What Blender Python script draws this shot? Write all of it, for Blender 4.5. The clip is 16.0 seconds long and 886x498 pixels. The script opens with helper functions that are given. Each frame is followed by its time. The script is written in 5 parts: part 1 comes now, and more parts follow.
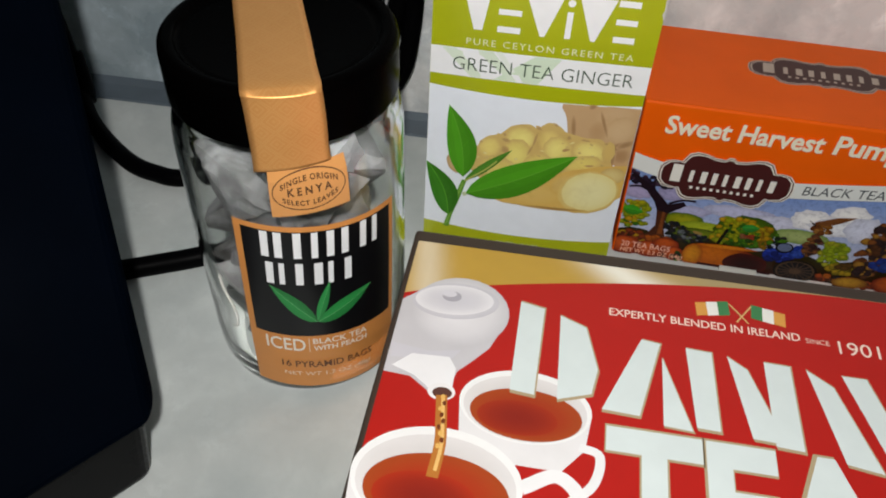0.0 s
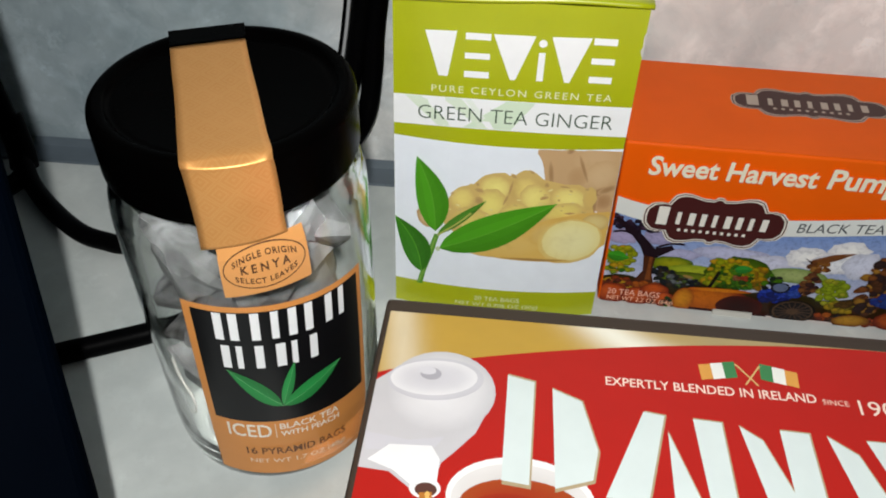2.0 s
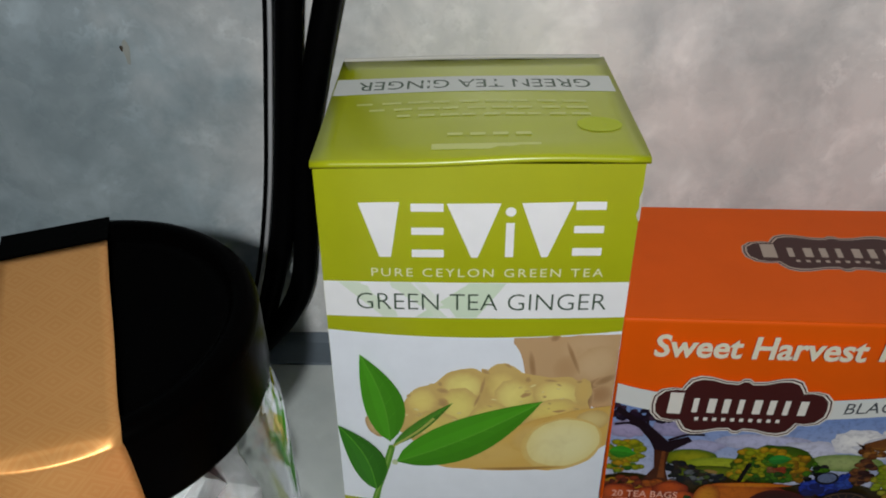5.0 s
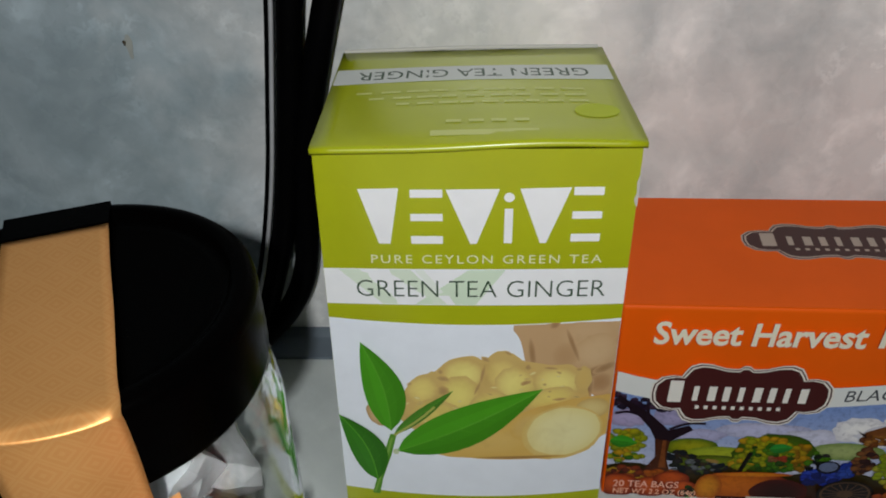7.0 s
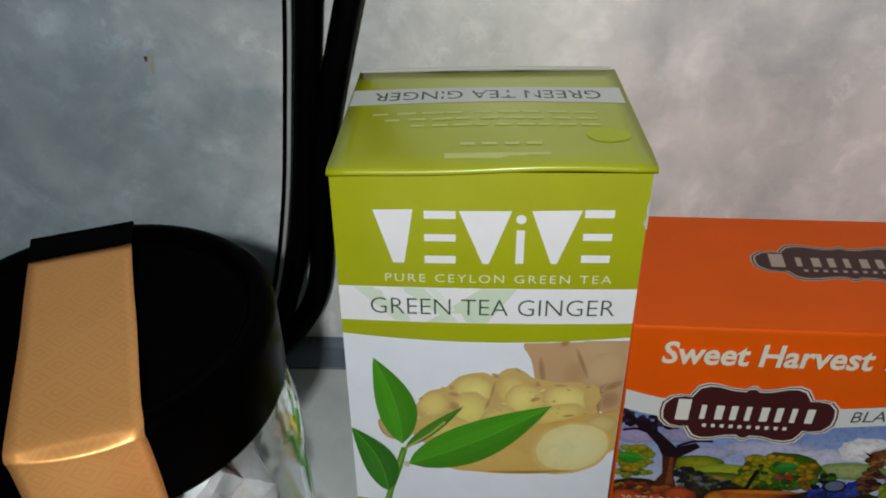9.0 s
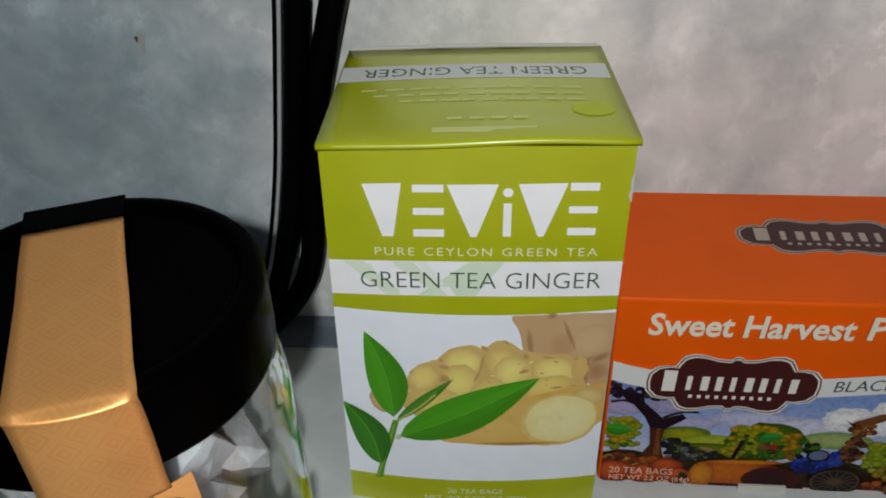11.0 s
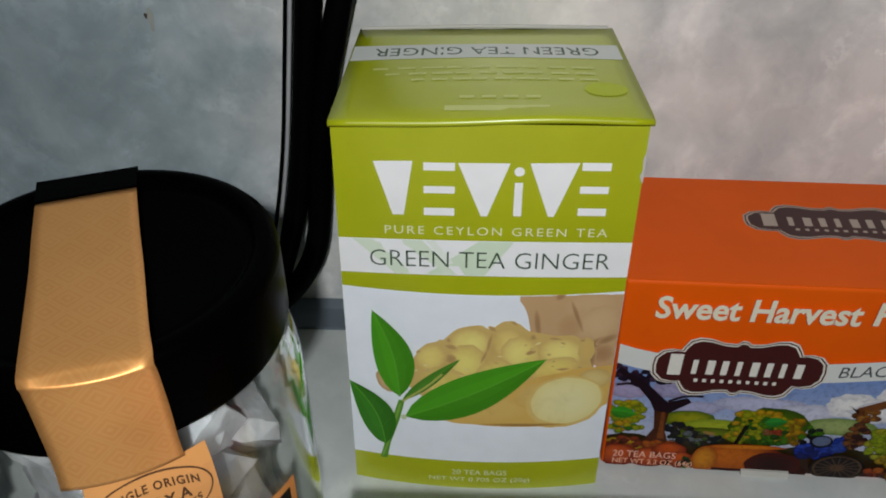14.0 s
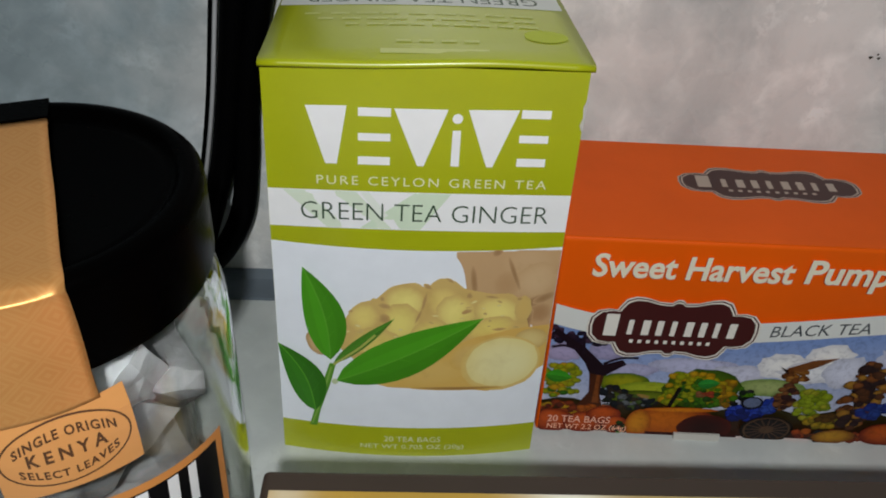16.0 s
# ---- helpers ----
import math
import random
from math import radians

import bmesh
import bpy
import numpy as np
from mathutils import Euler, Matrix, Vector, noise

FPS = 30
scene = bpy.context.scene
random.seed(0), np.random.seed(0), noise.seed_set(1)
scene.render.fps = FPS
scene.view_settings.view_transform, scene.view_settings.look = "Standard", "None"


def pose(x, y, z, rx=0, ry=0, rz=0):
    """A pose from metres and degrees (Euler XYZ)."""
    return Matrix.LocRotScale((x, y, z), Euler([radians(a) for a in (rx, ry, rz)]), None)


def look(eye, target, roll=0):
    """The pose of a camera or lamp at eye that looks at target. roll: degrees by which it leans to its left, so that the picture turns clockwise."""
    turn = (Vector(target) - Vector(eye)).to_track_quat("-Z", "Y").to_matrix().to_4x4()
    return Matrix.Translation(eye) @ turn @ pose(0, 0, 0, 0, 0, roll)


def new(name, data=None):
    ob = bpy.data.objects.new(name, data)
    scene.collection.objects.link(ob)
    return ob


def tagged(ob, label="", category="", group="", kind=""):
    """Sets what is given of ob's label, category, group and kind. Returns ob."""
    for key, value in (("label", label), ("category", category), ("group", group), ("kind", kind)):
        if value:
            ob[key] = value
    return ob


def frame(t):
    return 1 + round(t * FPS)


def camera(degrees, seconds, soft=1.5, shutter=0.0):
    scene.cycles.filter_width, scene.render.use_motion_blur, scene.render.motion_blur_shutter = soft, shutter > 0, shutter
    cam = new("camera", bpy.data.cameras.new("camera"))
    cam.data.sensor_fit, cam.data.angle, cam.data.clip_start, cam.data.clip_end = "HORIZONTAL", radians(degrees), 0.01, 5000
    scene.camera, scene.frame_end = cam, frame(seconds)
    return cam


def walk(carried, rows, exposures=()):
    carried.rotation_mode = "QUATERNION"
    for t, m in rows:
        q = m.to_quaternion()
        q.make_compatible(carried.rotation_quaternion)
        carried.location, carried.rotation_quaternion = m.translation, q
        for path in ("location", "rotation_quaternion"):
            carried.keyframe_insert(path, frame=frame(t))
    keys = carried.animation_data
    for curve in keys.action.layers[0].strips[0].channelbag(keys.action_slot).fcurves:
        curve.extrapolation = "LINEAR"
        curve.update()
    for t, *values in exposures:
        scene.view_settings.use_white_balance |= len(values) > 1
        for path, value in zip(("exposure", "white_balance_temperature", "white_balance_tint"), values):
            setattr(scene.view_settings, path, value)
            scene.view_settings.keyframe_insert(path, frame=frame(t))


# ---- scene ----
cam = camera(55.3, 16.0, soft=1.9)
# seconds, eye (x, y, z), heading, tilt, lean to the left
PATH = [
    (0.0, 0.0488, -0.2806, 0.2673, 8.06, -44.05, 2.08),
    (0.5, 0.0484, -0.2776, 0.2662, 8.92, -43.54, 1.38),
    (1.0, 0.0502, -0.2739, 0.2619, 9.18, -42.52, 0.02),
    (1.5, 0.0501, -0.2692, 0.2570, 8.08, -42.58, 0.04),
    (2.0, 0.0452, -0.2545, 0.2580, 5.71, -41.95, 0.62),
    (2.5, 0.0218, -0.2088, 0.2577, 1.82, -37.69, -0.96),
    (3.0, 0.0332, -0.1850, 0.2565, 0.08, -35.41, -1.07),
    (3.5, 0.0439, -0.1826, 0.2462, 2.70, -36.12, -1.96),
    (4.0, 0.0442, -0.1791, 0.2405, 2.34, -34.91, -1.14),
    (6.3, 0.0438, -0.1890, 0.2367, 3.83, -35.05, -1.97),
    (6.5, 0.0454, -0.1887, 0.2350, 3.46, -35.09, -1.84),
    (7.0, 0.0458, -0.1874, 0.2346, 3.39, -34.36, -1.93),
    (7.5, 0.0462, -0.1849, 0.2350, 3.73, -34.55, -2.58),
    (8.0, 0.0444, -0.1843, 0.2356, 4.23, -33.79, -2.46),
    (8.5, 0.0461, -0.1833, 0.2355, 4.15, -34.14, -2.27),
    (9.0, 0.0457, -0.1885, 0.2413, 4.34, -34.24, -1.76),
    (9.5, 0.0463, -0.1953, 0.2407, 3.59, -34.43, -1.92),
    (12.0, 0.0479, -0.1917, 0.2382, 4.21, -35.19, -1.86),
    (12.5, 0.0474, -0.1912, 0.2355, 3.74, -35.21, -1.34),
    (13.0, 0.0475, -0.1915, 0.2364, 3.31, -35.07, -0.80),
    (13.5, 0.0448, -0.1939, 0.2386, 3.53, -35.13, -0.57),
    (14.0, 0.0442, -0.1961, 0.2368, 3.72, -35.52, -0.95),
    (14.5, 0.0455, -0.1962, 0.2349, 3.86, -35.52, -1.58),
    (15.0, 0.0442, -0.1961, 0.2372, 4.11, -35.52, -1.39),
    (15.5, 0.0461, -0.1959, 0.2341, 4.17, -35.24, -1.15),
    (16.0, 0.0417, -0.1971, 0.2216, -2.45, -35.47, 2.89),
]


def eye_pose(x, y, z, yaw, tilt, lean):
    a, b = radians(yaw), radians(tilt)
    way = Vector((-math.sin(a) * math.cos(b), math.cos(a) * math.cos(b), math.sin(b)))
    return look((x, y, z), Vector((x, y, z)) + way, lean)


walk(cam, [(t, eye_pose(*p)) for t, *p in PATH], exposures=[(0.0, 0.06, 6550, 12), (1.5, 0.12, 6550, 12), (2.0, 0.32, 6450, 10), (2.5, 0.42, 6350, 9), (3.0, 0.20, 6280, 9), (3.5, 0.00, 6250, 10), (4.0, -0.15, 6250, 10), (15.5, -0.17, 6250, 10), (16.0, -0.14, 6300, 10)])

# ---- light: the phone's small lamp behind the lens, and an added unseen ceiling fill ----
world = bpy.data.worlds.new("world")
world.use_nodes = True
world.node_tree.nodes["Background"].inputs["Color"].default_value = (0.75, 0.85, 1.0, 1)
world.node_tree.nodes["Background"].inputs["Strength"].default_value = 0.01
scene.world = world


def area_lamp(name, eye, target, size, watts, colour):
    data = bpy.data.lights.new(name, "AREA")
    data.shape, data.size, data.energy, data.color = "DISK", size, watts, colour
    ob = new(name, data)
    ob.matrix_world = look(eye, target)
    return ob


area_lamp("phone_light", (0.050, -0.308, 0.330), (0.05, 0.0, 0.15), 0.012, 1.27, (1.0, 0.985, 0.935))
# soft fill added overhead, out of view, to lift the dark parts
area_lamp("ceiling_fill", (0.5, -1.1, 1.44), (0.3, -0.6, 0.0), 0.5, 0.8, (0.66, 0.84, 1.0))


# ---- materials ----
def nodes_of(name):
    m = bpy.data.materials.new(name)
    m.use_nodes = True
    return m, m.node_tree.nodes, m.node_tree.links, m.node_tree.nodes["Principled BSDF"]


def coords(nodes, links, scale):
    tc, mp = nodes.new("ShaderNodeTexCoord"), nodes.new("ShaderNodeMapping")
    mp.inputs["Scale"].default_value = (scale, scale, scale)
    links.new(tc.outputs["Object"], mp.inputs["Vector"])
    return mp.outputs["Vector"]


def noise_of(nodes, links, vec, scale, detail=6.0, rough=0.55, warp=0.0):
    n = nodes.new("ShaderNodeTexNoise")
    n.inputs["Scale"].default_value, n.inputs["Detail"].default_value = scale, detail
    n.inputs["Roughness"].default_value, n.inputs["Distortion"].default_value = rough, warp
    links.new(vec, n.inputs["Vector"])
    return n.outputs["Fac"]


def ramp_of(nodes, links, fac, stops):
    r = nodes.new("ShaderNodeValToRGB")
    while len(r.color_ramp.elements) < len(stops):
        r.color_ramp.elements.new(0.5)
    for e, (at, c) in zip(r.color_ramp.elements, stops):
        e.position, e.color = at, (*c, 1)
    links.new(fac, r.inputs["Fac"])
    return r.outputs["Color"]


def mixed(nodes, links, mode, fac, a, b):
    m = nodes.new("ShaderNodeMix")
    m.data_type, m.blend_type = "RGBA", mode
    for k, val in ((0, fac), (6, a), (7, b)):
        if isinstance(val, (int, float)):
            m.inputs[k].default_value = val
        elif isinstance(val, tuple):
            m.inputs[k].default_value = (*val, 1)
        else:
            links.new(val, m.inputs[k])
    return m.outputs[2]


def bumped(nodes, links, shader, height, strength, distance):
    b = nodes.new("ShaderNodeBump")
    b.inputs["Strength"].default_value, b.inputs["Distance"].default_value = strength, distance
    links.new(height, b.inputs["Height"])
    links.new(b.outputs["Normal"], shader.inputs["Normal"])


def card_material(name, colour, rough=0.38, coat=0.25, wear=0.10, spec=0.4):
    """Coated printed cardboard of one ink: slight mottling, fine paper relief and uneven gloss."""
    m, n, l, p = nodes_of(name)
    v = coords(n, l, 1.0)
    big, fine = noise_of(n, l, v, 45, 4), noise_of(n, l, v, 900, 3)
    shade = ramp_of(n, l, big, [(0.3, (1 - wear,) * 3), (0.7, (1.0,) * 3)])
    l.new(mixed(n, l, "MULTIPLY", 1.0, colour, shade), p.inputs["Base Color"])
    p.inputs["Roughness"].default_value = rough
    p.inputs["Coat Weight"].default_value, p.inputs["Coat Roughness"].default_value = coat, 0.22
    p.inputs["Specular IOR Level"].default_value = spec
    bumped(n, l, p, fine, 0.12, 0.0002)
    return m


def ink_material():
    """Printed ink: takes the print's own colour from the sheet's colour layer."""
    m, n, l, p = nodes_of("printed_ink")
    a = n.new("ShaderNodeAttribute")
    a.attribute_name = "ink"
    v = coords(n, l, 1.0)
    grain = ramp_of(n, l, noise_of(n, l, v, 120, 4), [(0.3, (0.95,) * 3), (0.7, (1.0,) * 3)])
    l.new(mixed(n, l, "MULTIPLY", 1.0, a.outputs["Color"], grain), p.inputs["Base Color"])
    p.inputs["Roughness"].default_value = 0.38
    p.inputs["Coat Weight"].default_value, p.inputs["Coat Roughness"].default_value = 0.08, 0.25
    p.inputs["Specular IOR Level"].default_value = 0.25
    return m


def painting_material():
    """Ink of a printed painting: small broken dabs of lighter and darker tone."""
    m, n, l, p = nodes_of("printed_painting")
    a = n.new("ShaderNodeAttribute")
    a.attribute_name = "ink"
    v = coords(n, l, 1.0)
    dabs = ramp_of(n, l, noise_of(n, l, v, 520, 5, 0.6, 0.6), [(0.34, (0.35, 0.33, 0.36)), (0.48, (0.95, 0.94, 0.94)), (0.66, (1.2, 1.17, 1.10))])
    deep = n.new("ShaderNodeGamma")
    deep.inputs["Gamma"].default_value = 1.55
    l.new(a.outputs["Color"], deep.inputs["Color"])
    l.new(mixed(n, l, "MULTIPLY", 0.38, deep.outputs["Color"], dabs), p.inputs["Base Color"])
    p.inputs["Roughness"].default_value, p.inputs["Specular IOR Level"].default_value = 0.45, 0.2
    return m


def photo_material():
    """Ink of a printed photograph of a root: mottled skin and flesh tones."""
    m, n, l, p = nodes_of("printed_photo")
    a = n.new("ShaderNodeAttribute")
    a.attribute_name = "ink"
    v = coords(n, l, 1.0)
    mott = ramp_of(n, l, noise_of(n, l, v, 110, 5, 0.55, 0.4), [(0.28, (0.74, 0.64, 0.50)), (0.5, (1.0, 0.98, 0.94)), (0.75, (1.0, 1.0, 1.0))])
    l.new(mixed(n, l, "MULTIPLY", 0.35, a.outputs["Color"], mott), p.inputs["Base Color"])
    p.inputs["Roughness"].default_value = 0.38
    p.inputs["Coat Weight"].default_value, p.inputs["Coat Roughness"].default_value = 0.25, 0.22
    return m


def foil_material():
    """Gold-orange paper band with a faint pressed pattern of nested squares."""
    m, n, l, p = nodes_of("gold_paper")
    uv, mp = n.new("ShaderNodeUVMap"), n.new("ShaderNodeMapping")
    mp.inputs["Rotation"].default_value = (0, 0, radians(45))
    l.new(uv.outputs["UV"], mp.inputs["Vector"])
    sep = n.new("ShaderNodeSeparateXYZ")
    l.new(mp.outputs["Vector"], sep.inputs["Vector"])

    def calc(op, a, b=None):
        m = n.new("ShaderNodeMath")
        m.operation = op
        for k, val in enumerate((a, b)):
            if isinstance(val, (int, float)):
                m.inputs[k].default_value = val
            elif val is not None:
                l.new(val, m.inputs[k])
        return m.outputs[0]

    cell = [calc("ABSOLUTE", calc("SUBTRACT", calc("FRACT", calc("MULTIPLY", sep.outputs[k], 1 / 0.0056)), 0.5)) for k in ("X", "Y")]
    rings = calc("FRACT", calc("MULTIPLY", calc("MAXIMUM", *cell), 5.0))
    lines = calc("LESS_THAN", rings, 0.42)
    fine = noise_of(n, l, mp.outputs["Vector"], 90, 5)
    base = mixed(n, l, "MIX", fine, (0.72, 0.325, 0.088), (0.84, 0.41, 0.135))
    l.new(mixed(n, l, "MIX", calc("MULTIPLY", lines, 0.30), base, (0.84, 0.47, 0.17)), p.inputs["Base Color"])
    p.inputs["Roughness"].default_value, p.inputs["Metallic"].default_value = 0.45, 0.60
    bumped(n, l, p, rings, 0.05, 0.0002)
    return m


def laminate_material(name, dark, mid, light, scale, rough, drift=None, cloud=0.30):
    """Cloudy stone-look laminate: drifting patches, veins and small flecks; drift: a darker, bluer tone multiplied in
    towards the left.
    """
    m, n, l, p = nodes_of(name)
    v = coords(n, l, 1.0)
    clouds = ramp_of(n, l, noise_of(n, l, v, scale, 5, 0.55, 0.3), [(0.32, dark), (0.5, mid), (0.68, light)])
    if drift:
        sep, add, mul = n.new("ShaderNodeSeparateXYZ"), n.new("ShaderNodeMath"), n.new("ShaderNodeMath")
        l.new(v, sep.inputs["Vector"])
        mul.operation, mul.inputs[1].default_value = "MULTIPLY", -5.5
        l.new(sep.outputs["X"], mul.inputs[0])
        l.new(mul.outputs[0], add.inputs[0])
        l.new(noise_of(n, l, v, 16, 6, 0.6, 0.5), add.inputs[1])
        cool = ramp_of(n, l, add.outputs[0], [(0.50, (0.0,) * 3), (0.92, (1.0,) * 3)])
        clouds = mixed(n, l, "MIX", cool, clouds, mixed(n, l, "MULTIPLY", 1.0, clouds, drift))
    veil = ramp_of(n, l, noise_of(n, l, v, scale * 3.2, 6, 0.58, 0.4), [(0.36, (1 - cloud, 1 - cloud * 0.9, 1 - cloud * 0.85)), (0.62, (1.0, 1.0, 1.0))])
    smudge = ramp_of(n, l, noise_of(n, l, v, scale * 7, 5, 0.55, 0.4), [(0.50, (1.0, 1.0, 1.0)), (0.68, (1 + cloud * 0.6,) * 3)])
    flakes = n.new("ShaderNodeTexVoronoi")
    flakes.feature, flakes.inputs["Scale"].default_value = "SMOOTH_F1", scale * 9
    flakes.inputs["Smoothness"].default_value = 0.6
    warp = mixed(n, l, "ADD", 0.022, v, ramp_of(n, l, noise_of(n, l, v, scale * 10, 5, 0.65), [(0.25, (0.0,) * 3), (0.75, (1.0,) * 3)]))
    l.new(warp, flakes.inputs["Vector"])
    patch = ramp_of(n, l, noise_of(n, l, v, scale * 2.0, 3), [(0.42, (0.0,) * 3), (0.62, (1.0,) * 3)])
    pale = ramp_of(n, l, flakes.outputs["Distance"], [(0.18, (1 + cloud * 0.75,) * 3), (0.42, (1.0, 1.0, 1.0))])
    smudge = mixed(n, l, "MULTIPLY", patch, smudge, pale)
    fleck = ramp_of(n, l, noise_of(n, l, v, 420, 3), [(0.30, (0.78, 0.76, 0.72)), (0.40, (1.0, 1.0, 1.0))])
    base = mixed(n, l, "MULTIPLY", 0.12, mixed(n, l, "MULTIPLY", 1.0, mixed(n, l, "MULTIPLY", 1.0, clouds, veil), smudge), fleck)
    l.new(base, p.inputs["Base Color"])
    l.new(ramp_of(n, l, noise_of(n, l, v, 30, 4), [(0.3, (rough - 0.06,) * 3), (0.7, (rough + 0.08,) * 3)]), p.inputs["Roughness"])
    p.inputs["Specular IOR Level"].default_value = 0.45
    bumped(n, l, p, noise_of(n, l, v, 700, 3), 0.08, 0.0002)
    return m


def plain_material(name, colour, rough, metal=0.0, coat=0.0, grain=300, wear=0.25, spec=0.5, ior=1.5):
    m, n, l, p = nodes_of(name)
    v = coords(n, l, 1.0)
    lo = tuple(c * (1 - wear) for c in colour)
    l.new(ramp_of(n, l, noise_of(n, l, v, grain * 0.15, 5), [(0.3, lo), (0.7, colour)]), p.inputs["Base Color"])
    l.new(ramp_of(n, l, noise_of(n, l, v, grain * 0.1, 5), [(0.3, (rough * 0.85,) * 3), (0.7, (min(1, rough * 1.2),) * 3)]), p.inputs["Roughness"])
    p.inputs["Metallic"].default_value, p.inputs["Coat Weight"].default_value = metal, coat
    p.inputs["Specular IOR Level"].default_value, p.inputs["IOR"].default_value = spec, ior
    bumped(n, l, p, noise_of(n, l, v, grain * 3, 3), 0.10, 0.0003)
    return m


def glass_material():
    m, n, l, p = nodes_of("clear_glass")
    p.inputs["Base Color"].default_value = (0.97, 0.985, 0.97, 1)
    p.inputs["Roughness"].default_value, p.inputs["IOR"].default_value = 0.015, 1.46
    p.inputs["Transmission Weight"].default_value = 1.0
    bumped(n, l, p, noise_of(n, l, coords(n, l, 1.0), 35, 2), 0.06, 0.002)
    return m


def mesh_bag_material():
    """Thin woven tea-bag gauze, see-through and creased, with tea dust inside."""
    m, n, l, p = nodes_of("tea_bag_gauze")
    v = coords(n, l, 1.0)
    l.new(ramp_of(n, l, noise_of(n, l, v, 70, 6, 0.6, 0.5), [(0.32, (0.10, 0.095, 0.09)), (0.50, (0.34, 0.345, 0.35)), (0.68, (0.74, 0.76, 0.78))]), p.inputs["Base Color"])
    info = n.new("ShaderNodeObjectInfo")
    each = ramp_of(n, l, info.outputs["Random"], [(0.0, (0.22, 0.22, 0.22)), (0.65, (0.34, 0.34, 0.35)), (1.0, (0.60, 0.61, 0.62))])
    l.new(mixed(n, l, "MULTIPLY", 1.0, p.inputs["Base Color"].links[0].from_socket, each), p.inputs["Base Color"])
    p.inputs["Roughness"].default_value = 0.45
    p.inputs["Transmission Weight"].default_value = 0.15
    p.inputs["Alpha"].default_value = 0.80
    bumped(n, l, p, noise_of(n, l, v, 220, 6), 0.6, 0.002)
    return m


M_PAINTING = painting_material()
M_INK, M_PHOTO, M_FOIL, M_GLASS, M_GAUZE = ink_material(), photo_material(), foil_material(), glass_material(), mesh_bag_material()
M_LIME = card_material("lime_card", (0.42, 0.47, 0.006), 0.34, 0.5)
M_ORANGE = card_material("orange_card", (0.82, 0.112, 0.001), 0.5, 0.0, 0.08, 0.16)
M_RED = card_material("red_card", (0.46, 0.010, 0.006), 0.4, 0.1, 0.08, 0.25)
M_EDGE = card_material("dark_card", (0.050, 0.036, 0.028), 0.4, 0.1, 0.08, 0.2)
M_KRAFT = card_material("card_edge", (0.55, 0.54, 0.50), 0.7, 0.0)
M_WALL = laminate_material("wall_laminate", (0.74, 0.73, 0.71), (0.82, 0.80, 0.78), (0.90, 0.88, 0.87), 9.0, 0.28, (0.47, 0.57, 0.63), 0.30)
M_COUNTER = laminate_material("counter_laminate", (0.52, 0.57, 0.57), (0.60, 0.64, 0.63), (0.68, 0.71, 0.70), 9.0, 0.34, None, 0.12)
M_SEAM = plain_material("seam_strip", (0.13, 0.165, 0.20), 0.45)
M_LID = plain_material("black_lid_plastic", (0.0007, 0.0006, 0.0006), 0.26, spec=0.06, ior=1.16)
M_CORD = plain_material("black_cord_rubber", (0.0012, 0.0012, 0.0015), 0.45, spec=0.15, ior=1.2)
M_CORDLINE = plain_material("grey_cord_stripe", (0.42, 0.43, 0.45), 0.5)
M_NAVY = plain_material("dark_navy_plastic", (0.0006, 0.0016, 0.0040), 0.50, grain=200, spec=0.04, ior=1.15)
M_BASE = plain_material("black_gloss_plastic", (0.0015, 0.0015, 0.002), 0.25, spec=0.15, ior=1.22)
M_PAINT = plain_material("room_paint", (0.40, 0.39, 0.37), 0.8, grain=60, wear=0.06)
M_FLOOR = plain_material("floor_vinyl", (0.30, 0.26, 0.22), 0.5, grain=30)
M_LAMP = plain_material("lamp_plastic", (0.8, 0.8, 0.78), 0.5)
M_DARK = plain_material("dark_speck", (0.07, 0.055, 0.04), 0.6)
M_TAN = plain_material("tan_stain", (0.40, 0.42, 0.39), 0.35)
M_SCUFF = plain_material("pale_scuff", (0.10, 0.11, 0.13), 0.5)
M_STRING = plain_material("white_string", (0.75, 0.74, 0.70), 0.8)


# ---- building helpers ----
def thing(name, base, label, category, group="", kind=""):
    ob = tagged(new(name), label, category, group, kind)
    ob.location = base
    ob.empty_display_size = 0.01
    return ob


def part(name, verts, faces, material, parent=None, label="", smooth=False, inks=None):
    """One mesh object in world places, under a thing or a part."""
    me = bpy.data.meshes.new(name)
    me.from_pydata([tuple(v) for v in verts], [], faces)
    me.materials.append(material)
    if inks is not None:
        layer = me.color_attributes.new("ink", "FLOAT_COLOR", "CORNER")
        flat = [c for f, ink in zip(faces, inks) for i in range(len(f)) for c in (*(ink[i] if isinstance(ink, list) else ink), 1.0)]
        layer.data.foreach_set("color", flat)
    if smooth:
        me.polygons.foreach_set("use_smooth", [True] * len(me.polygons))
    me.update()
    ob = new(name, me)
    if parent:
        ob.parent = parent
        root = parent
        while root.parent:
            root = root.parent
        ob.matrix_parent_inverse = Matrix.Translation(-root.location) if parent is root else Matrix()
    if label:
        ob["label"] = label
    return ob


def bevel(ob, width, segments=2):
    m = ob.modifiers.new("edge", "BEVEL")
    m.width, m.segments, m.limit_method, m.angle_limit = width, segments, "ANGLE", radians(35)
    return ob


def hexa(c):
    """Six faces of a block from its eight corners: four below, four above, anticlockwise."""
    return list(c), [(3, 2, 1, 0), (4, 5, 6, 7), (0, 1, 5, 4), (1, 2, 6, 5), (2, 3, 7, 6), (3, 0, 4, 7)]


def block(x0, x1, y0, y1, z0, z1):
    return hexa([(x0, y0, z0), (x1, y0, z0), (x1, y1, z0), (x0, y1, z0), (x0, y0, z1), (x1, y0, z1), (x1, y1, z1), (x0, y1, z1)])


